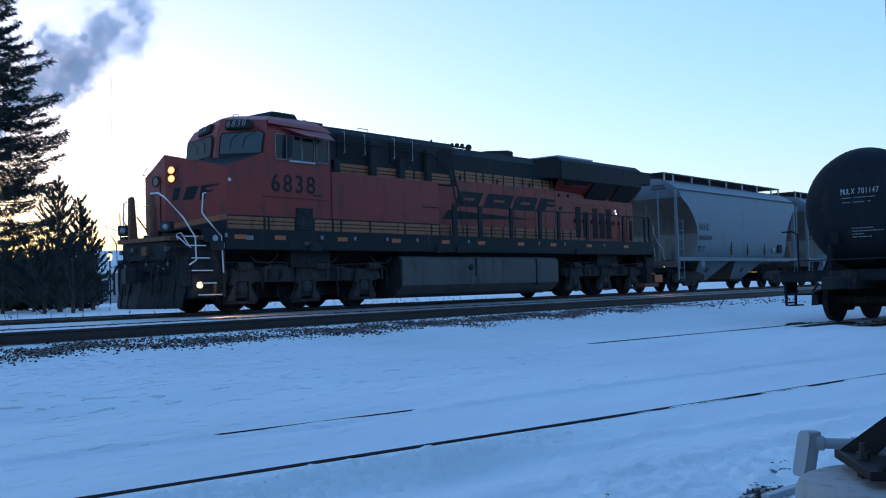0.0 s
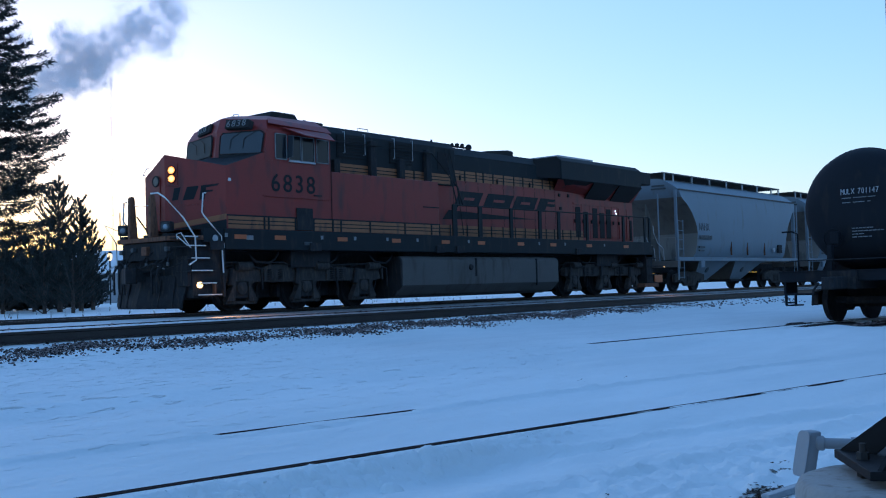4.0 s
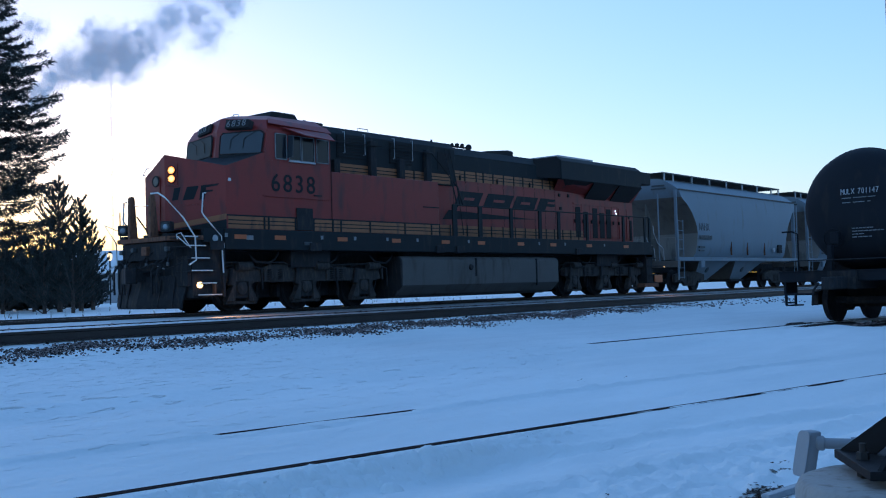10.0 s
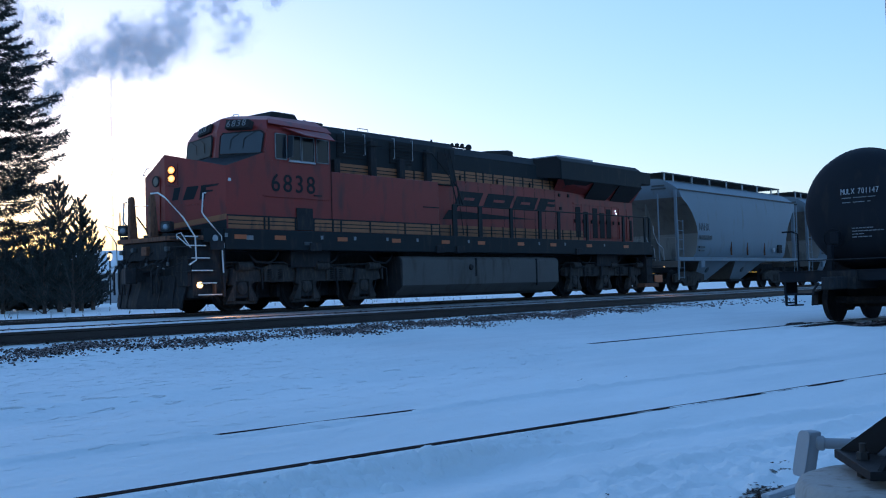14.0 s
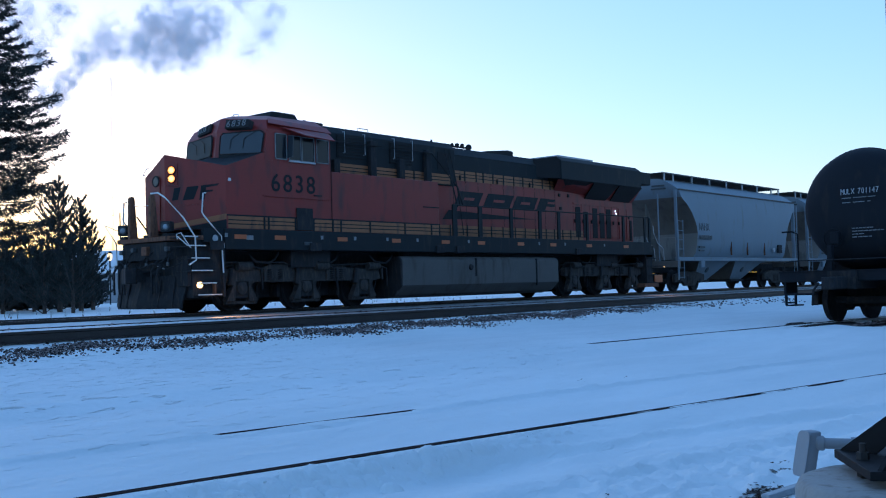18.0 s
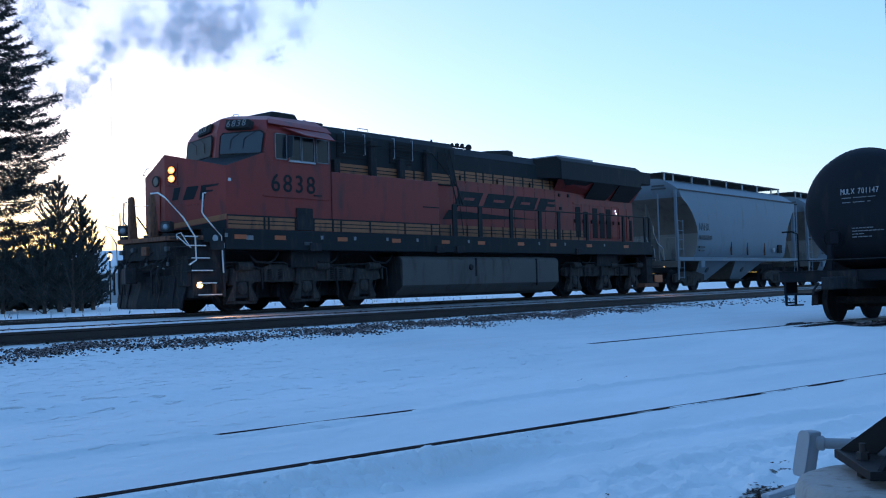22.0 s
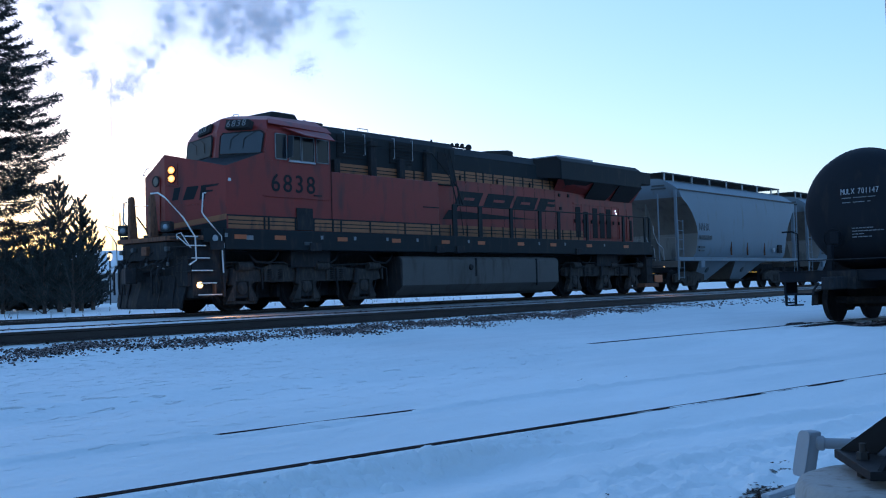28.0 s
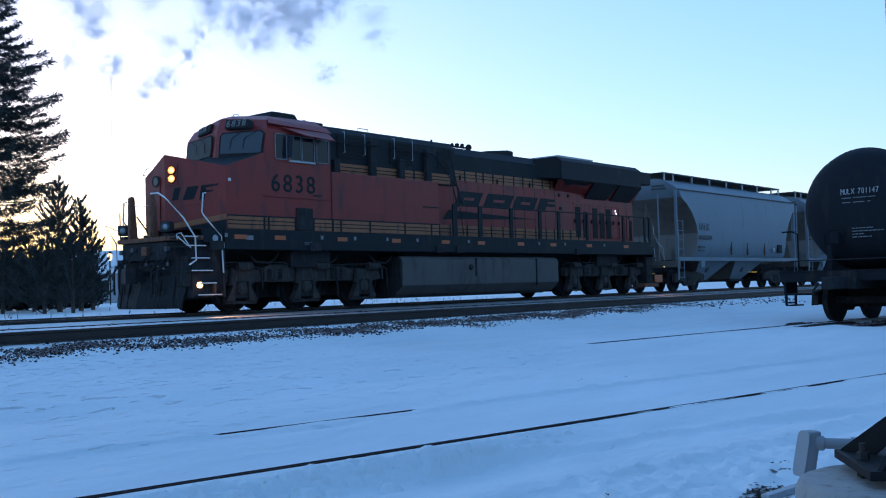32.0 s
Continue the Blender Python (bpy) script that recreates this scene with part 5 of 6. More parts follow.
def hopper_car(m, marked=True):
    H = base("covered_hopper_car", m, "light grey two-bay covered hopper car with a roof walkway", "freight car", "hopper cars behind the locomotive")
    n = 12.7
    lev = [(1.28, 1.3, 1.62), (1.5, 1.46, 1.65), (1.9, 1.54, 1.66), (2.3, 1.59, 1.64), (2.55, 1.6, 1.56), (2.8, 1.6, 1.42), (3.1, 1.6, 1.16), (3.4, 1.58, 0.84), (3.56, 1.56, 0.58), (3.7, 1.54, 0.4), (4.0, 1.48, 0.3), (4.16, 1.26, 0.27), (4.36, 0.95, 0.25), (4.48, 0.6, 0.25), (4.5, 0.2, 0.25)]
    bm = bmesh.new()
    rows = []
    for z, w, x in lev:
        rows.append([bm.verts.new(p) for p in ((x, -w, z), (n - x, -w, z), (n - x, w, z), (x, w, z))])
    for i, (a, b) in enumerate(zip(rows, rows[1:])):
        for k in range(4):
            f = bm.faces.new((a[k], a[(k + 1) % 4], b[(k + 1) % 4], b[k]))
            # recessed end rows get the shade-darkened tan, the lowest rows the paler tan
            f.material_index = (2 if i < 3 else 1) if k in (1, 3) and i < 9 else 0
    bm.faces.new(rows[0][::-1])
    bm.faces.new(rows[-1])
    part("body", bm, [HOPPER, HOPPERSHADE, HOPPEREND], H, smooth=True)
    # dark strips modelled for the shadow line below the roof lip
    part("roof_edge_shade", box(0.3, n - 0.3, -1.53, -1.44, 3.97, 4.02, 0.01), TANKGREY, H, "dark strip drawn for the shadow line under the roof edge")
    part("roof_edge_shade", box(0.3, n - 0.3, 1.44, 1.53, 3.97, 4.02, 0.01), TANKGREY, H, "dark strip drawn for the shadow line under the roof edge")
    for s in (-1, 1):
        part("side_sill", box(0.1, n - 0.1, min(s * 1.33, s * 1.52), max(s * 1.33, s * 1.52), 1.19, 1.34, 0.015), HOPPER, H)
        part("jacking_pad", box(2.0, 2.35, min(s * 1.4, s * 1.53), max(s * 1.4, s * 1.53), 0.92, 1.188, 0.015), HOPPER, H)
        for x in (4.9, 6.6, 8.5):
            part("side_rib", box(x - 0.008, x + 0.008, min(s * 1.5, s * 1.575), max(s * 1.5, s * 1.575), 1.45, 2.0), RUSTY, H)
        part("walkway_rail", box(0.25, n - 0.3, s * 0.8 - 0.03, s * 0.8 + 0.03, 4.69, 4.735), TANKGREY, H)
        for x in (0.45, 1.2, 2.9, 4.6, 6.3, 8.0, 9.7, 11.4, 12.3):
            part("walkway_bracket", box(x - 0.03, x + 0.03, s * 0.8 - 0.025, s * 0.8 + 0.025, 4.38, 4.69), GREYP, H)
    part("roof_walkway", box(0.2, n - 0.2, -0.775, 0.775, 4.695, 4.715), TANKGREY, H, "grey steel grating walkway")
    for x in (3.2, 6.1, 9.0):
        part("hatch", box(x - 0.9, x + 0.9, -0.25, 0.25, 4.45, 4.6, 0.05), HOPPER, H)
    part("centre_sill", box(-0.35, n + 0.35, -0.3, 0.3, 0.75, 1.1), BLACK, H)
    for e in (0.0, n):
        d = 1 if e == 0 else -1
        part("end_sill", box(min(e, e + d * 0.25), max(e, e + d * 0.25), -1.5, 1.5, 0.95, 1.2, 0.02), HOPPERSHADE, H)
        part("coupler", box(min(e - d * 0.72, e), max(e - d * 0.72, e), -0.13, 0.13, 0.72, 0.98, 0.04), BLACK, H)
        for s in (-1, 1):
            part("corner_post", box(min(e + d * 0.12, e + d * 0.26), max(e + d * 0.12, e + d * 0.2), s * 1.4 - 0.05, s * 1.4 + 0.05, 1.2, 3.97), HOPPER, H)
            part("grab_post", tube([(e + d * 0.03, s * 1.5, 0.45), (e + d * 0.03, s * 1.5, 3.85)], 0.03, 6), HOPPER, H)
            ladder(H, e + d * 0.1, s * 1.5, 0.5, 2.8, (d * 0.42, 0, 0), HOPPER, 7, 0.011)
            part("end_post", tube([(e + d * 0.05, s * 0.7, 1.2), (e + d * 0.05, s * 0.7, 3.85)], 0.028, 6), HOPPER, H)
        part("slope_brace", slab([(e + d * 1.6, -0.05, 1.3), (e + d * 0.3, -0.05, 3.5), (e + d * 0.2, -0.05, 1.2)][::d], 0.06), HOPPERSHADE, H)
        part("end_handrail", tube([(e - d * 0.02, -1.45, 1.2), (e - d * 0.05, -1.45, 2.1), (e - d * 0.05, 0.2, 2.1), (e - d * 0.02, 0.2, 1.2)], 0.018, 6), HOPPEREND, H)
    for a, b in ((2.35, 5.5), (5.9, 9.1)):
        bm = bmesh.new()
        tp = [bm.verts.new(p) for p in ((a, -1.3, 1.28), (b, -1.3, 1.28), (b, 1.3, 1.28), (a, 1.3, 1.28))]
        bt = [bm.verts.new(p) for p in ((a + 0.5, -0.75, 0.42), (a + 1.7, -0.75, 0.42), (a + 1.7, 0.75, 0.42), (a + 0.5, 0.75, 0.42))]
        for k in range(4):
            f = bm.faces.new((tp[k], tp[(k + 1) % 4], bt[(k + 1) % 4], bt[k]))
            # near face pale, the other faces in the shade-darkened tan
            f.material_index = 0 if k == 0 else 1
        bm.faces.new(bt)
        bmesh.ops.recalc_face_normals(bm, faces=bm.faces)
        bay = part("discharge_bay", bm, [HOPPER, HOPPERSHADE], H)
        part("outlet_gate", box(a + 0.4, a + 1.8, -0.85, 0.85, 0.32, 0.42, 0.02), BLACK, bay)
        part("gate_operator", lathe([(0, 0.06), (0.12, 0.05), (0.15, 0)], (a + 1.2, -1.0, 0.86), (0, -1, -0.5), 14), DARKSTENCIL, bay)
    for x in (1.86, n - 1.86):
        freight_truck(x, H)
    part("brake_rigging", box(3.2, 9.0, 0.4, 0.55, 0.8, 0.95), BLACK, H)
    if marked:
        words("NAHX", 0.42, pose(1.72, -1.606, 2.42, 90, 0, 0), DARKSTENCIL, H, "reporting_letter", squeeze=0.85, pitch=0.68)
        for k, w in enumerate((0.16, 0.16, 0.16, 0.16, 0.16, 0.16)):
            part("stencil_bar", box(1.76 + k * 0.2, 1.76 + k * 0.2 + w, -1.612, -1.604, 2.06, 2.22), DARKSTENCIL, H)
        for z, w in ((1.72, 0.5), (1.58, 0.42)):
            part("stencil_bar", box(1.8, 1.8 + w, -1.58, -1.53, z, z + 0.06), DARKSTENCIL, H)
        part("stencil_plate", box(10.0, 10.45, -1.6, -1.54, 1.58, 1.95), BLACK, H)
        part("stencil_plate", box(9.4, 9.6, -1.6, -1.54, 1.62, 1.8), GREYP, H)
        part("stencil_bar", box(0.235, 0.27, -0.9, -0.35, 4.16, 4.22), DARKSTENCIL, H)
        part("stencil_bar", box(0.255, 0.3, -0.95, -0.3, 4.04, 4.1), DARKSTENCIL, H)
    return H


def tank_car(m):
    T = base("tank_car", m, "black railway tank car with white stencils, standing on the yard siding", "tank car")
    r, zc, n = 1.33, 2.43, 13.0
    prof = [(0, 0.38), (0.35, 0.4), (0.7, 0.47), (1.0, 0.59), (1.16, 0.74), (1.26, 0.92), (r, 1.15), (r, n - 1.15), (1.26, n - 0.92), (1.16, n - 0.74), (1.0, n - 0.59), (0.7, n - 0.47), (0, n - 0.38)]
    part("tank", lathe(prof, (0, 0, zc), (1, 0, 0), 64), TANKBLK, T, "glossy black tank shell", True)
    for x in (1.15, 3.6, 6.5, 9.4, 11.85):
        part("weld_seam", lathe([(r, -0.015), (r + 0.008, 0), (r, 0.015)], (x, 0, zc), (1, 0, 0), 64), TANKBLK, T)
    part("manway", lathe([(0.5, -0.1), (0.5, 0.25), (0.55, 0.3), (0, 0.34)], (6.5, 0, zc + r), (0, 0, 1), 24), TANKBLK, T)
    part("centre_sill", box(-0.1, n + 0.1, -0.3, 0.3, 0.72, 1.1), BLACK, T)
    for e, d in ((0.0, 1), (n, -1)):
        part("end_sill", box(min(e, e + d * 0.2), max(e, e + d * 0.2), -1.45, 1.45, 0.88, 1.12, 0.02), TANKBLK, T)
        part("platform", box(min(e, e + d * 1.5), max(e, e + d * 1.5), -1.45, 1.45, 1.08, 1.12), TANKBLK, T)
        part("saddle", prism([(-1.25, 1.1), (-1.0, 1.72), (0, 1.2), (1.0, 1.72), (1.25, 1.1)], "x", min(e + d * 1.6, e + d * 2.5), max(e + d * 1.6, e + d * 2.5)), TANKBLK, T)
        part("coupler", box(min(e - d * 0.75, e), max(e - d * 0.75, e), -0.13, 0.13, 0.72, 0.98, 0.03), BLACK, T)
        part("end_handrail", tube([(e + d * 0.08, 1.36, 1.1), (e + d * 0.08, 1.36, 1.3), (e + d * 0.08, 1.2, 1.34), (e + d * 0.08, -1.2, 1.34), (e + d * 0.08, -1.36, 1.3), (e + d * 0.08, -1.36, 1.1)], 0.014, 6), BLACK, T)
        for s in (-1, 1):
            part("corner_rail", tube([(e + d * 0.75, s * 1.38, 1.1), (e + d * 0.75, s * 1.38, 1.95), (e + d * 0.5, s * 1.38, 2.0), (e + d * 0.08, s * 1.38, 1.98)], 0.02, 6), TANKBLK, T)
            ladder(T, e + d * 0.14, s * 1.38, 0.38, 1.1, (d * 0.42, 0, 0), TANKBLK, 3, 0.02)
            part("step_plate", box(min(e + d * 0.12, e + d * 0.58), max(e + d * 0.12, e + d * 0.58), min(s * 1.2, s * 1.39), max(s * 1.2, s * 1.39), 0.36, 0.39), TANKBLK, T)
            part("sill_plate", box(min(e + d * 0.1, e + d * 0.62), max(e + d * 0.1, e + d * 0.62), s * 1.38 - 0.02, s * 1.38 + 0.02, 0.62, 1.1), TANKBLK, T)
        part("air_hose", tube([(e - d * 0.1, 0.5, 0.85), (e - d * 0.35, 0.5, 0.7), (e - d * 0.5, 0.45, 0.4)], 0.025, 6), BLACK, T)
        part("brake_step", box(min(e - d * 0.02, e - d * 0.18), max(e - d * 0.02, e - d * 0.18), 0.55, 1.25, 0.6, 0.64), TANKBLK, T)
    part("hand_brake_wheel", lathe([(0.2, -0.012), (0.212, 0.0), (0.2, 0.012), (0.188, 0)], (0.22, 0.3, 1.80), (1, 0, 0), 24), TANKBLK, T, "hand brake wheel")
    part("brake_housing", box(0.26, 0.4, 0.2, 0.4, 1.66, 1.94, 0.03), TANKBLK, T)
    part("brake_post", box(0.08, 0.2, 0.28, 0.38, 1.1, 1.65), TANKBLK, T)
    for s in (-1, 1):
        part("side_ladder", tube([(6.2, s * 1.42, 1.2), (6.2, s * 1.42, 2.6), (6.2, s * 0.9, 3.7)], 0.02, 6), TANKBLK, T)
    for x in (2.04, n - 2.04):
        freight_truck(x, T, 0.0, 0.46)
    # stencils on the tank head: (y, z) run across the dished end
    def head_text(text, size, y, z, squeeze=1.0):
        rr = math.hypot(y - 0.35, z - zc)
        x = float(np.interp(rr, [0, 0.35, 0.7, 1.0, 1.2], [0.38, 0.4, 0.47, 0.59, 0.74])) - 0.035
        tilt = math.degrees(math.atan2((z - zc) * 0.42, 1.37))
        words(text, size, Matrix.Translation((x, y, z)) @ pose(0, 0, 0, 90, 0, -90) @ pose(0, 0, 0, -tilt, 0, 0), GREYP, T, "stencil_letter", squeeze=squeeze, depth=0.006, pitch=0.66)
    head_text("MULX 701147", 0.175, 0.17, 2.715, 0.66)
    for z, segs in ((2.63, ((0.15, 0.2), (-0.1, 0.28), (-0.41, 0.16))), (2.535, ((0.15, 0.18), (-0.09, 0.24), (-0.4, 0.06)))):
        for y, w in segs:
            part("stencil_bar", box(0.385, 0.4, y - w, y, z, z + 0.018), STENCIL, T)
    rng = random.Random(4)
    for k, w in enumerate((0.44, 0.64, 0.27, 0.4)):
        y = -0.04
        while y > -0.04 - w:
            run = rng.uniform(0.04, 0.11)
            part("stencil_bar", box(0.40, 0.415, y - run, y, 1.982 - 0.062 * k, 2.003 - 0.062 * k), STENCIL, T)
            y -= run + 0.022
    return T


hopper = hopper_car(pose(21.2, 0, 0))
copy_thing(hopper, pose(21.2 + 14.1, 0, 0))
copy_thing(hopper, pose(21.2 + 28.2, 0, 0))
TANK_DIR = math.degrees(math.atan(-0.13))
tank_car(pose(6.68, -12.482, YARD_Z, 0, 0, TANK_DIR))


# ---- signal mast on its concrete foot ----
def signal_mast():
    cx, cy, top = -11.255, -18.521, -0.285
    mx, my = -11.185, -18.548
    gz = float(ground_z(cx, cy))
    bm = lathe([(0, 0), (0.355, 0), (0.375, -0.012), (0.385, -0.035), (0.385, gz - top - 0.2), (0, gz - top - 0.2)], (0, 0, 0), (0, 0, 1), 48)
    for v in bm.verts:
        a = math.atan2(v.co.y, v.co.x)
        k = 1 + 0.012 * math.sin(5 * a + 1) + 0.006 * math.sin(13 * a)
        v.co.x, v.co.y = v.co.x * k, v.co.y * k
        v.co.z += 0.004 * math.sin(3 * a)
    F = part("concrete_footing", bm, CONCRETE, smooth=True)
    F.matrix_world = pose(cx, cy, top)
    tagged(F, "round weathered concrete footing rising from the snow", "footing")
    M = base("signal_mast", pose(mx, my, top), "slim grey signal mast on a black cast base bolted to concrete", "signal mast")
    part("mast", rod((0, 0, 0.1), (0, 0, 5.2), 0.052, n=20), GALV, M, smooth=True)
    part("mast_cap", lathe([(0.058, 0), (0.058, 0.03), (0.03, 0.07), (0, 0.08)], (0, 0, 5.2), (0, 0, 1), 16), GALV, M)
    # square plate held clear of the concrete by levelling nuts, one corner gusset over each anchor bolt
    d, n = Vector((-0.845, -0.535, 0)), Vector((0.535, -0.845, 0))
    half = 0.24
    plate = [(d * a + n * b).to_2d()[:] for a, b in ((-half, -half), (half, -half), (half, half), (-half, half))]
    bp = part("base_plate", prism(plate, "z", 0.035, 0.067, bevel=0.003), MASTBLK, M, "black steel base plate")
    part("socket", lathe([(0.1, 0.067), (0.085, 0.11), (0.075, 0.3), (0.08, 0.31), (0.06, 0.33)], (0, 0, 0), (0, 0, 1), 24), MASTBLK, M, smooth=True)
    for a, b in ((-1, -1), (1, -1), (1, 1), (-1, 1)):
        r, q = (d * a + n * b).normalized(), (d * a - n * b).normalized()
        web = [(0.31, 0.067), (0.3, 0.077), (0.09, 0.235), (0.07, 0.24), (0.07, 0.1), (0.13, 0.1), (0.17, 0.067)]
        part("gusset", slab([r * u + q * 0.009 + Vector((0, 0, z)) for u, z in web], 0.018), MASTBLK, bp)
        p = d * (a * 0.01 if a == b else 0.19 * a) + n * (b * 0.195 if a == b else b * 0.01)
        bt = part("anchor_bolt", rod((p.x, p.y, -0.02), (p.x, p.y, 0.125), 0.0125, n=12), TRUCK, bp, smooth=True)
        for z, m in ((0.005, BLACK), (0.067, TRUCK)):
            part("nut", rod((p.x, p.y, z), (p.x, p.y, z + 0.026), 0.023, n=6), m, bt)
        part("washer", rod((p.x, p.y, 0.031), (p.x, p.y, 0.0345), 0.028, n=16), GALV, bt)
    C = base("conduit", pose(-11.03, -18.084, -0.254, 0, 0, math.degrees(math.atan2(-0.914, 0.406))), "grey plastic conduit elbow running to the mast base", "conduit")
    body = box(-0.0242, 0.033, -0.033, 0.033, -0.0858, 0.0858, 0.0132)
    for v in body.verts:
        v.co.x += 0.24 * v.co.z
    bmesh.ops.rotate(body, verts=body.verts, matrix=Matrix.Rotation(radians(38), 3, "Z"))
    part("elbow_box", body, PVC, C, smooth=True)
    cover = prism([(0.0352 * math.copysign(abs(math.cos(t)) ** 0.495, math.cos(t)), 0.088 * math.copysign(abs(math.sin(t)) ** 0.33, math.sin(t))) for t in np.linspace(0, 2 * math.pi, 48, endpoint=False)], "x", -0.033, -0.0242, bevel=0.0022)
    for v in cover.verts:
        v.co.x += 0.24 * v.co.z
    bmesh.ops.rotate(cover, verts=cover.verts, matrix=Matrix.Rotation(radians(38), 3, "Z"))
    part("cover", cover, PVC, C)
    part("collar", lathe([(0.0242, 0), (0.0297, 0.0055), (0.0297, 0.0275), (0.0242, 0.033)], (0.033, 0, 0.0385), (1, 0, 0), 20), PVC, C, smooth=True)
    part("pipe", rod((0.022, 0, 0.0385), (0.44, 0, 0.033), 0.0215, n=20), PVC, C, smooth=True)
    part("coupling", rod((0.165, 0, 0.0374), (0.2475, 0, 0.0363), 0.0264, n=20), PVC, C, smooth=True)
    part("riser", rod((0, 0, -0.066), (0, 0, -0.495), 0.0215, n=20), PVC, C, smooth=True)
    # leaf litter and a metal strip in the snow beside the footing
    rng = np.random.RandomState(31)
    V, Fc = [], []
    spots = [(-10.36, -17.63, 0.12, 130), (-10.27, -17.7, 0.1, 90), (-10.47, -17.62, 0.1, 60), (-9.81, -17.5, 0.09, 22), (-9.6, -17.38, 0.08, 8), (-6.12, -14.02, 0.12, 5), (-5.75, -14.27, 0.1, 3), (-10.96, -17.1, 0.03, 7)]
    px, py = [], []
    for x, y, r, n in spots:
        px += list(x + rng.normal(0, r * 0.6, n))
        py += list(y + rng.normal(0, r * 0.35, n))
    for x, y, z in zip(px, py, ground_z(np.array(px), np.array(py))):
        k, a, s = len(V), rng.uniform(0, 6.28), rng.uniform(0.005, 0.016)
        for i in range(5):
            t = a + i * 1.257
            V.append((x + s * math.cos(t) * rng.uniform(0.6, 1.4), y + s * math.sin(t) * rng.uniform(0.5, 1.1), z + 0.003 + rng.uniform(0, 0.006)))
        Fc.append(tuple(range(k, k + 5)))
    me = bpy.data.meshes.new("leaf_litter")
    me.from_pydata(V, [], Fc)
    me.materials.append(BARK)
    tagged(new("leaf_litter", me), "brown dead leaves and dirt scattered on the snow", "litter", kind="stuff")
    S = part("metal_strip", box(-0.17, 0.17, -0.025, 0.025, 0, 0.03, 0.006), GALV)
    S.matrix_world = pose(-10.42, -17.76, float(ground_z(-10.42, -17.76)) + 0.012, 0, -3, -14)
    tagged(S, "galvanised steel strip lying in the snow", "metal strip")


signal_mast()


# ---- trees ----
def conifer(m, height, radius, seed, label, lift=0.0, start=0.08, density=1.0, whorl=0.36, droop=0.35, taper=0.85, cap=99.0, wide=0.024, jitter=0.5, long=0.3, limbs_round=9, tight=1.0, hang=0.6):
    """Tapered trunk, whorled limbs that droop or rise, and a crown of many fine twigs."""
    rng = np.random.RandomState(seed)
    t = base("conifer_tree", m, label, "tree", "trees beyond the tracks")
    part("trunk", rod((0, 0, -0.1), (0, 0, height * 0.97), 0.012 * height + 0.06, 0.015, 9), BARK, t)
    limbs = bmesh.new()
    verts, count = [], 0

    def unit(v):
        return v / (np.linalg.norm(v, axis=1, keepdims=True) + 1e-6)

    def slivers(p, d, w, ln):
        side = unit(np.cross(d, rng.normal(0, 1, d.shape))) * w[:, None]
        l = ln[:, None]
        return np.stack([p - side * 0.7, p + side * 0.7, p + d * l * 0.55 + side, p + d * l, p + d * l * 0.55 - side], 1).reshape(-1, 3)
    z = start * height
    while z < height * 0.985:
        f = 1 - (z / height - start) / (1 - start)
        reach = min(cap, radius * (f ** taper)) * (1 if f < 0.93 else 0.8) + 0.12
        nb = int((limbs_round + rng.randint(-2, 2)) * (0.6 + 0.4 * min(1, f * 3)))
        a0 = rng.uniform(0, 6.28)
        for k in range(nb):
            a = a0 + 6.28 * k / nb + rng.uniform(-0.3, 0.3)
            ln = reach * rng.uniform(0.55, 1.12)
            zz = z + rng.uniform(-jitter, jitter) * whorl
            s = np.linspace(0, 1, 6)
            up = lift * s * ln * (1.2 - 0.5 * f) - droop * ln * s ** 1.3 + 0.44 * ln * np.clip(s - 0.6, 0, 1) ** 1.2
            pts = np.stack([math.cos(a) * ln * s, math.sin(a) * ln * s, zz + up], 1)
            if ln > 0.8:
                tube([Vector(pts[i]) for i in (0, 2, 4, 5)], 0.01 + 0.004 * ln, 4, limbs)
            n = int((14 + 30 * ln) * density * (1 if f < 0.74 else 0.6))
            q = rng.uniform(0.1, 1.0, n) ** 0.75
            i = np.minimum(4, (q * 5).astype(int))
            p = pts[i] + (pts[i + 1] - pts[i]) * (q * 5 - i)[:, None] + rng.normal(0, 0.02 + 0.012 * ln * tight, (n, 3))
            dirn = unit(pts[i + 1] - pts[i])
            sd = np.cross(dirn, [0, 0, 1]) * rng.choice([-1, 1], n)[:, None]
            d = dirn * rng.uniform(0.3, 1.0, (n, 1)) + sd * rng.uniform(0.1, 1.1, (n, 1))
            d[:, 2] += rng.uniform(-hang, 0.35, n) + lift * 0.5
            d = unit(d)
            tl = rng.uniform(0.5, 1.4, n) * long * (0.7 + 0.5 * (1 - q)) * min(1.2, 0.6 + 0.15 * ln)
            verts.append(slivers(p, d, rng.uniform(0.5, 1.2, n) * wide, tl))
            e = p + d * (tl * rng.uniform(0.3, 0.9, n))[:, None]
            verts.append(slivers(e, unit(d + rng.normal(0, 0.6, (n, 3))), rng.uniform(0.4, 0.9, n) * wide, tl * 0.55))
            count += 2 * n
        z += whorl * rng.uniform(0.8, 1.2)
    tagged(part("branchwork", limbs, BARK, t), "thin bare brown limbs", kind="stuff")
    me = bpy.data.meshes.new("crown")
    me.from_pydata(np.concatenate(verts).tolist(), [], np.arange(count * 5).reshape(-1, 5).tolist())
    me.materials.append(NEEDLE)
    c = tagged(new("crown", me), kind="stuff")
    c.parent = t
    return t


def polar(az, dist, z=None):
    """A point at a bearing (degrees from north, clockwise) and distance from where one stands, on the ground."""
    x, y = EYE.x + dist * math.sin(radians(az)), EYE.y + dist * math.cos(radians(az))
    return (x, y, float(ground_z(x, y)) - 0.05 if z is None else z)


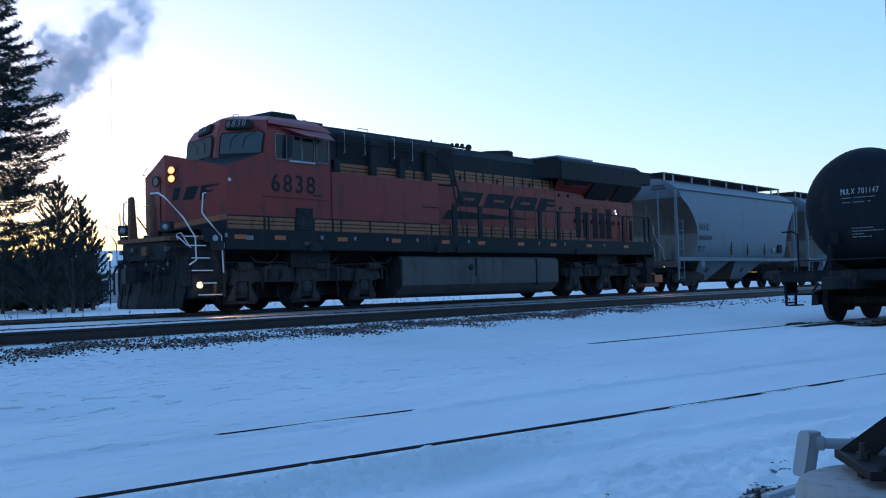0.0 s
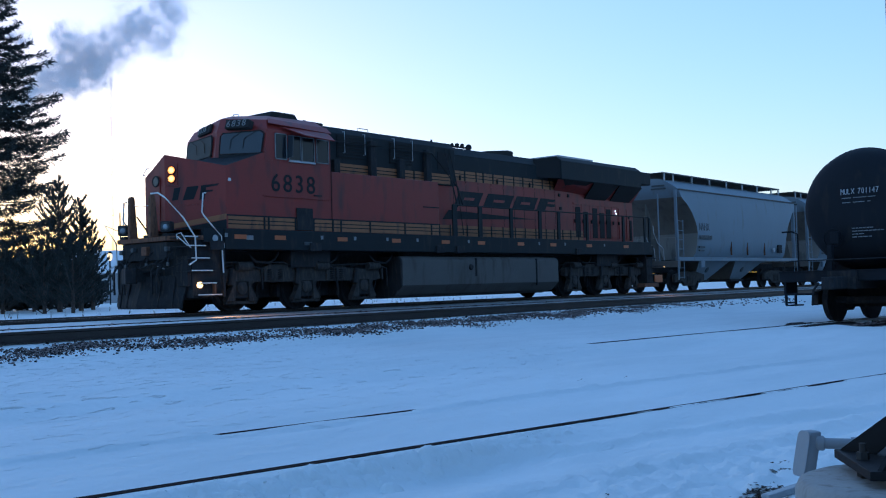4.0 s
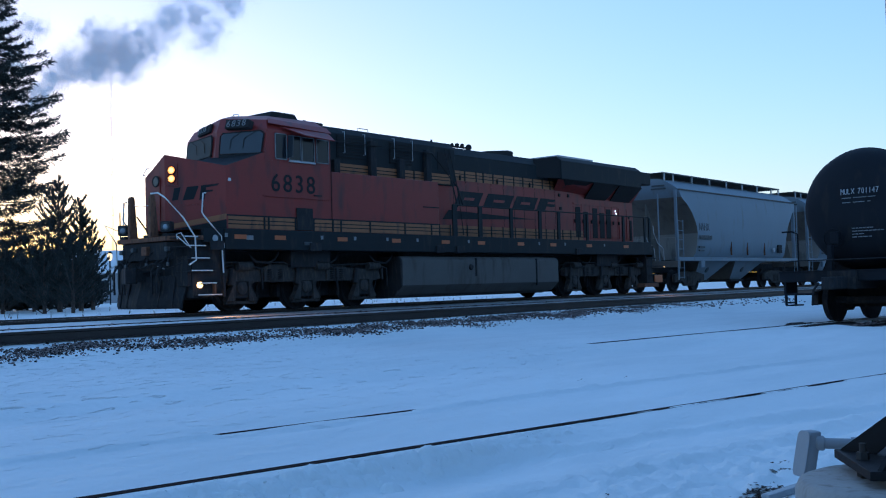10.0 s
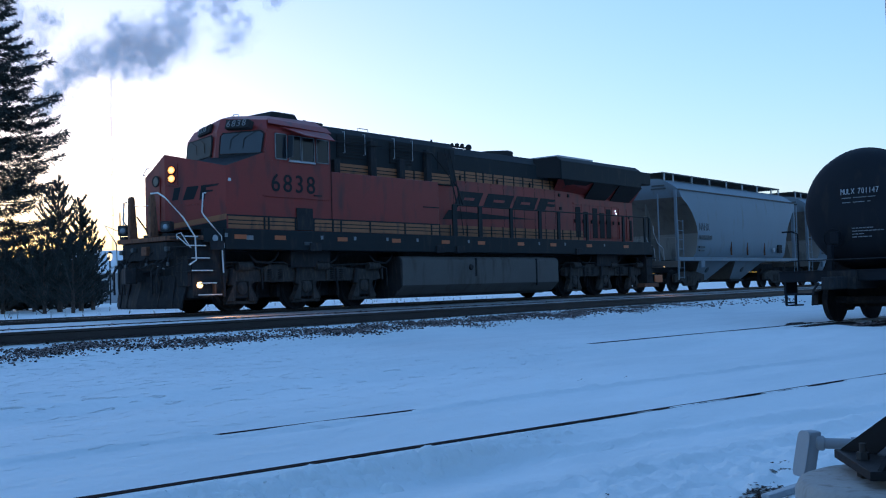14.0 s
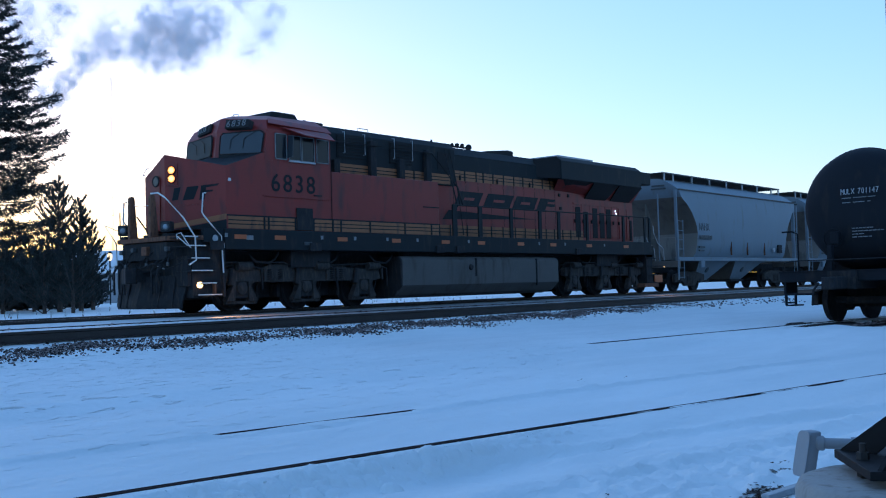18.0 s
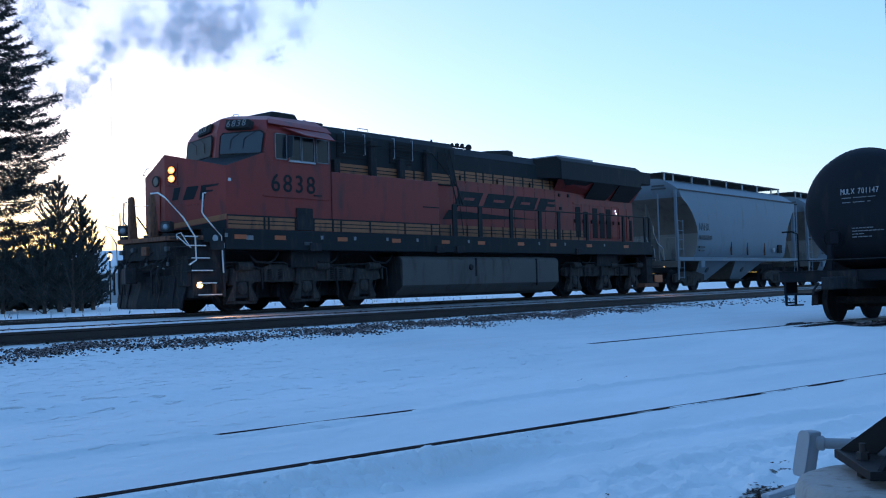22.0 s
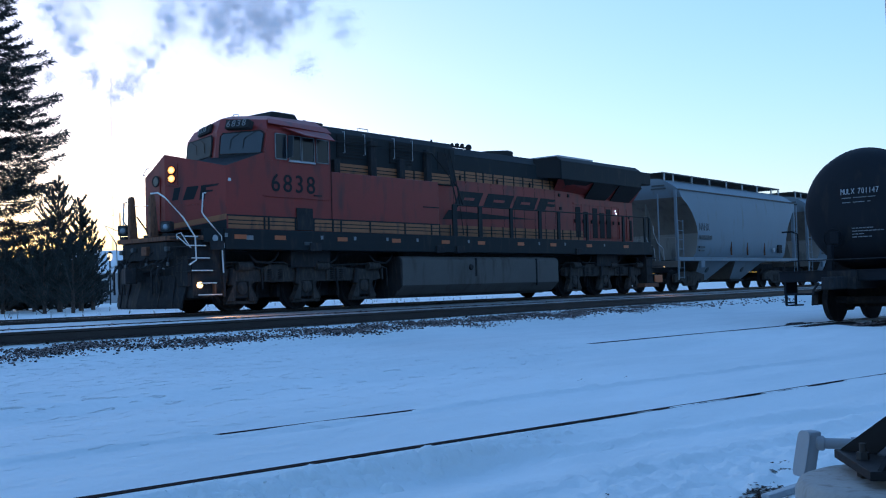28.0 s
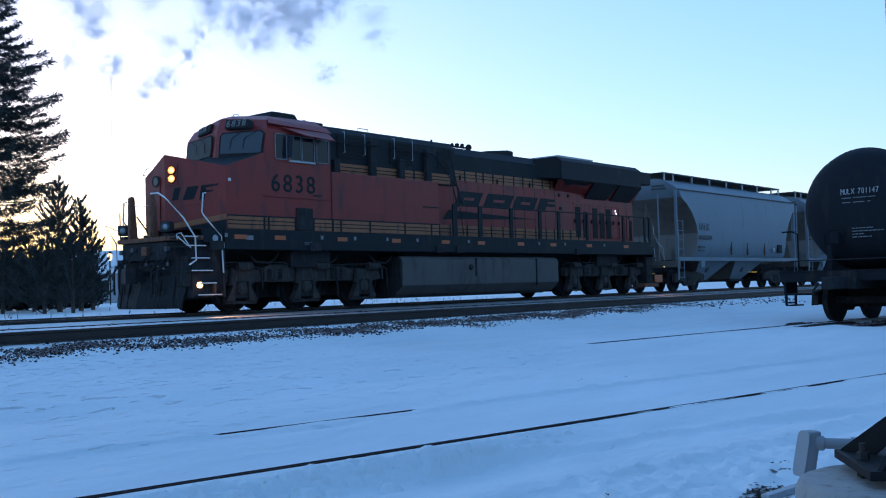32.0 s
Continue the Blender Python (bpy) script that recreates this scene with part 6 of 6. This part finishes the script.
def trees():
    big = "tall dark spruce with drooping snow-free branches beyond the tracks"
    small = "dark young pine with airy upswept branches beyond the tracks"
    conifer(pose(*polar(26.7, 62), 0, 0, 20), 21.5, 6.0, 1, big, taper=0.76, cap=3.9, lift=0.32, droop=0.3, whorl=0.56, density=1.8, start=0.06, jitter=0.36, wide=0.03, long=0.3, tight=1.2, hang=1.0)
    for az, dist, h, r, seed in ((29.95, 56, 6.9, 2.0, 2), (31.0, 58, 6.2, 1.5, 3), (31.6, 60, 5.0, 1.2, 4), (28.7, 60, 3.7, 2.2, 6), (27.2, 55, 3.4, 2.3, 7), (29.2, 52, 3.2, 2.0, 8), (25.8, 57, 3.5, 2.4, 9), (30.6, 51, 3.3, 1.7, 10)):
        conifer(pose(*polar(az, dist), 0, 0, seed * 47), h, r, seed, small, lift=1.25, droop=0.3, whorl=0.5, density=1.5, wide=0.024, start=0.075, limbs_round=8, tight=0.7, long=0.3, hang=0.1)
    for az, dist, h, r, seed in ((26.2, 68, 3.3, 2.6, 11), (27.9, 67, 3.1, 2.5, 12), (29.5, 68, 3.2, 2.5, 13), (30.9, 69, 3.0, 2.2, 14)):
        conifer(pose(*polar(az, dist), 0, 0, seed * 47), h, r, seed, "low dark juniper-like conifer filling the hedge behind", lift=0.5, droop=0.2, whorl=0.24, density=1.7, wide=0.05, start=0.02, taper=0.5)


# ---- far things ----
def far_house():
    h = base("house", pose(*polar(33.9, 105), 0, 0, -32), "pale sided house with a snowy roof, far behind the trees", "house")
    part("wall", box(-7, 7, -4, 4, 0, 3.3), SIDING, h)
    for s in (-1, 1):
        part("roof", slab([(-7.4, s * 4.5, 3.1), (7.4, s * 4.5, 3.1), (7.4, 0, 5.2), (-7.4, 0, 5.2)][::-s], 0.25), SNOWCAP, h, "snow-covered roof slope")
    part("gable", prism([(-4, 3.3), (4, 3.3), (0, 5.0)], "x", -7.0, -6.8), SIDING, h)
    part("gable", prism([(-4, 3.3), (4, 3.3), (0, 5.0)], "x", 6.8, 7.0), SIDING, h)
    for x in (-5.4, -3.2, -0.5, 2.2, 4.8):
        w = part("window", box(x - 0.55, x + 0.55, -4.06, -3.98, 1.0, 2.3), WHITEP, h)
        part("pane", box(x - 0.47, x + 0.47, -4.09, -4.06, 1.08, 2.22), GLASS, w)
    lamp = base("yard_lamp", pose(*polar(32.48, 88)), "slim yard lamp post with a lit warm globe", "lamp")
    zt = 0.449 + 88 * math.tan(radians(2.05)) - polar(32.48, 88)[2]
    part("post", rod((0, 0, 0), (0, 0, zt - 0.3), 0.06, n=10), BLACK, lamp)
    part("globe", lathe([(0, -0.34), (0.12, -0.28), (0.2, -0.05), (0.19, 0.18), (0.1, 0.3), (0, 0.33)], (0, 0, zt), (0, 0, 1), 20), WARMWIN, lamp, "glowing warm globe", True)
    part("cap", lathe([(0.24, 0.28), (0.08, 0.44), (0, 0.46)], (0, 0, zt), (0, 0, 1), 14), BLACK, lamp)
    mast = base("radio_tower", pose(*polar(32.66, 620)), "thin guyed radio tower far off against the sky", "tower")
    for k in range(11):
        z0 = k * 11.6
        for a in (0, 2.09, 4.19):
            part("tower_leg", rod((0.45 * math.cos(a), 0.45 * math.sin(a), z0), (0.45 * math.cos(a), 0.45 * math.sin(a), z0 + 11.6), 0.07, n=5), GREYP if k % 2 else RUSTY, mast)


def stubble():
    """Dry stalks in the snow on the far side of the main line."""
    rng = np.random.RandomState(17)
    n = 110
    x, y = rng.uniform(2, 34, n), rng.uniform(7, 26, n)
    z = ground_z(x, y)
    V, Fc = [], []
    for a, b, c in zip(x, y, z):
        for _ in range(3):
            k, h = len(V), rng.uniform(0.1, 0.35)
            dx, dy = rng.normal(0, 0.05, 2)
            V.extend([(a - 0.012, b, c - 0.02), (a + 0.012, b, c - 0.02), (a + dx, b + dy, c + h)])
            Fc.append((k, k + 1, k + 2))
    me = bpy.data.meshes.new("dry_stalks")
    me.from_pydata(V, [], Fc)
    me.materials.append(STRAW)
    tagged(new("dry_stalks", me), "thin dry grass stalks standing in the snow", "grass", kind="stuff")


trees()
far_house()
stubble()
ballast()


# ---- steam ----
def puff_mesh(seed, spread, count, size):
    """A soft clot of fine specks, gathered in curling folds and thinning outward."""
    rng = np.random.RandomState(seed)
    p = np.clip(rng.normal(0, 1, (count * 4, 3)), -2.3, 2.3)
    field = np.zeros(len(p))
    for k in range(3):
        for _ in range(7):
            wave = rng.normal(0, 1, 3) * 1.7 * 1.9 ** k
            field += 0.62 ** k * np.cos(p @ wave + rng.uniform(0, 6.28))
    p = p[np.argsort(-(field + rng.normal(0, 1.1, len(p))))[:count]] * spread
    tri = rng.normal(0, 1, (count, 3, 3))
    v = p[:, None, :] + tri * size
    me = bpy.data.meshes.new("puff")
    me.from_pydata(v.reshape(-1, 3).tolist(), [], np.arange(count * 3).reshape(-1, 3).tolist())
    me.materials.append(STEAM)
    return me


def steam_material():
    m = bpy.data.materials.new("steam_droplets")
    m.use_nodes = True
    n, l = m.node_tree.nodes, m.node_tree.links
    n.remove(n["Principled BSDF"])
    a, b, mx = n.new("ShaderNodeBsdfDiffuse"), n.new("ShaderNodeBsdfTranslucent"), n.new("ShaderNodeMixShader")
    for s in (a, b):
        s.inputs[0].default_value = (0.98, 0.94, 0.93, 1)
    l.new(a.outputs[0], mx.inputs[1])
    l.new(b.outputs[0], mx.inputs[2])
    l.new(mx.outputs[0], n["Material Output"].inputs[0])
    return m


STEAM = steam_material()
PUFFS = [puff_mesh(40 + k, (1.15, 1.5, 1.9)[k % 3], 22000, 0.0208) for k in range(6)]
STEAM_DIST = 220.0


def aloft(az, el):
    return EYE + STEAM_DIST * Vector((math.sin(radians(az)) * math.cos(radians(el)), math.cos(radians(az)) * math.cos(radians(el)), math.sin(radians(el))))


# bearing and height (degrees) of each cloud at times; how far it has spread, and risen in metres, at its late time;
# its lobes: sideways and up at the start, the same at 14 s, in metres, and the puffs in it
CLOUDS = (
    ("thick grey-violet steam cloud drifting and fraying upward",
     ((0, 33.09, 14.11), (2, 33.81, 14.35), (3.5, 34.53, 14.30), (6, 35.78, 14.52), (8, 36.74, 14.81), (10, 37.43, 14.83), (12, 38.32, 15.03), (14, 38.94, 15.04), (17, 40.05, 15.32), (20, 41.09, 15.60), (32, 45.30, 16.75)),
     3.0, 5.0, 19, ((0, 0, 0, 0, 5), (3.4, -1.8, 1, -2.4, 4), (-3.4, 1, -4.2, 0, 4), (1.8, 5, 2.6, 3.6, 4), (-2.6, -3.6, -5.2, -2.4, 3), (4.2, 2.8, 5, 1.8, 3))),
    ("broad grey-violet steam cloud drifting away from behind the trees",
     ((0, 30.21, 11.88), (2, 30.53, 11.94), (3.5, 30.94, 12.13), (6, 31.44, 12.31), (8, 32.02, 12.47), (10, 32.60, 12.66), (12, 33.28, 12.90), (14, 34.00, 13.10), (17, 35.20, 13.48), (19, 36.11, 13.68), (21, 36.89, 13.92), (23, 37.86, 14.16), (25, 38.70, 14.44), (28, 39.91, 14.77), (30, 40.67, 14.99), (32, 41.44, 15.18)),
     1.55, 0.5, 32, ((0.5, 0, 0.5, 0, 8), (-0.8, -4.8, -5.2, -1.2, 6), (-1.6, 4.6, -2, 2.2, 6), (4, -1.8, 3.8, -2.4, 6), (5, 2, 5.8, 0.4, 6), (-4, -0.8, -1.8, -3.2, 5), (5.6, 5.2, 7.4, 3, 4), (1.5, 2.5, 2.5, 2.6, 4))),
    ("torn wisp of steam trailing the larger cloud",
     ((0, 27.95, 10.11), (10, 29.64, 11.44), (12, 29.96, 11.45), (14, 30.37, 11.60), (17, 30.98, 12.13), (19, 31.36, 12.35), (21, 31.94, 12.50), (23, 32.86, 12.97), (25, 33.92, 13.52), (28, 35.51, 13.87), (30, 36.55, 14.21), (32, 37.60, 14.58)),
     3.0, 3.5, 30, ((0, 0, 0, 0, 5), (-2.6, -3, -2.6, -3, 4), (-4, -5, -4, -5, 3), (2.6, 1.6, 2.6, 1.6, 4), (5, 3, 5, 3, 3), (8, 4, 8, 4, 2))),
    ("pale ragged steam rising beside the spruce",
     ((0, 25.65, 11.83), (17, 28.62, 13.16), (21, 29.10, 13.27), (23, 29.42, 13.37), (25, 29.74, 13.47), (28, 30.48, 13.93), (30, 30.89, 14.37), (32, 31.48, 14.89)),
     1.25, 0.0, 32, ((0, 5.2, 0, 5.2, 2), (-0.8, 1.8, -0.8, 1.8, 3), (0, -1.6, 0, -1.6, 2), (2.1, -4.6, 2.1, -4.6, 1), (4, -9, 4, -9, 1), (-4, -7, -4, -7, 1))),
    ("faint high scrap of steam",
     ((0, 27.59, 12.77), (14, 29.67, 14.21), (17, 30.24, 14.57), (19, 30.57, 14.80), (23, 31.23, 15.25), (32, 32.91, 16.38)),
     1.6, 0.0, 32, ((0, 0, 0, 0, 2), (-1.5, -2.5, -1.5, -2.5, 1))),
)


def motions():
    rng = np.random.RandomState(77)
    side = Vector((math.cos(radians(35)), -math.sin(radians(35)), 0))
    deep = Vector((math.sin(radians(35)), math.cos(radians(35)), 0))
    count = 0
    for label, path, spread, rise, late, lobes in CLOUDS:
        cloud = base("steam_cloud", Matrix.Translation(aloft(*path[0][1:])), label, "steam", "drifting steam clouds")
        walk(cloud, [(t, Matrix.Translation(aloft(az, el))) for t, az, el in path])
        for x0, z0, x1, z1, puffs in lobes:
            for _ in range(puffs):
                p = new("puff", PUFFS[count % len(PUFFS)])
                count += 1
                p.parent = cloud
                jog = side * rng.normal(0, 1.1) + Vector((0, 0, rng.normal(0, 0.9))) + deep * rng.uniform(-3, 3)
                spin, turn = rng.uniform(0, 360, 3), rng.uniform(-30, 30)
                rows = []
                for t in (0, 7, 14, 18, 22, 27, 32):
                    f, g = min(1, t / 14), (max(0, t - 6) / (late - 6)) ** 1.7
                    place = (side * (x0 + (x1 - x0) * f) + Vector((0, 0, z0 + (z1 - z0) * f)) + jog) * (1 + (spread - 1) * g) + Vector((0, 0, rise * g))
                    rows.append((t, pose(*place, spin[0], spin[1], spin[2] + turn * t / 16)))
                walk(p, rows)


motions()
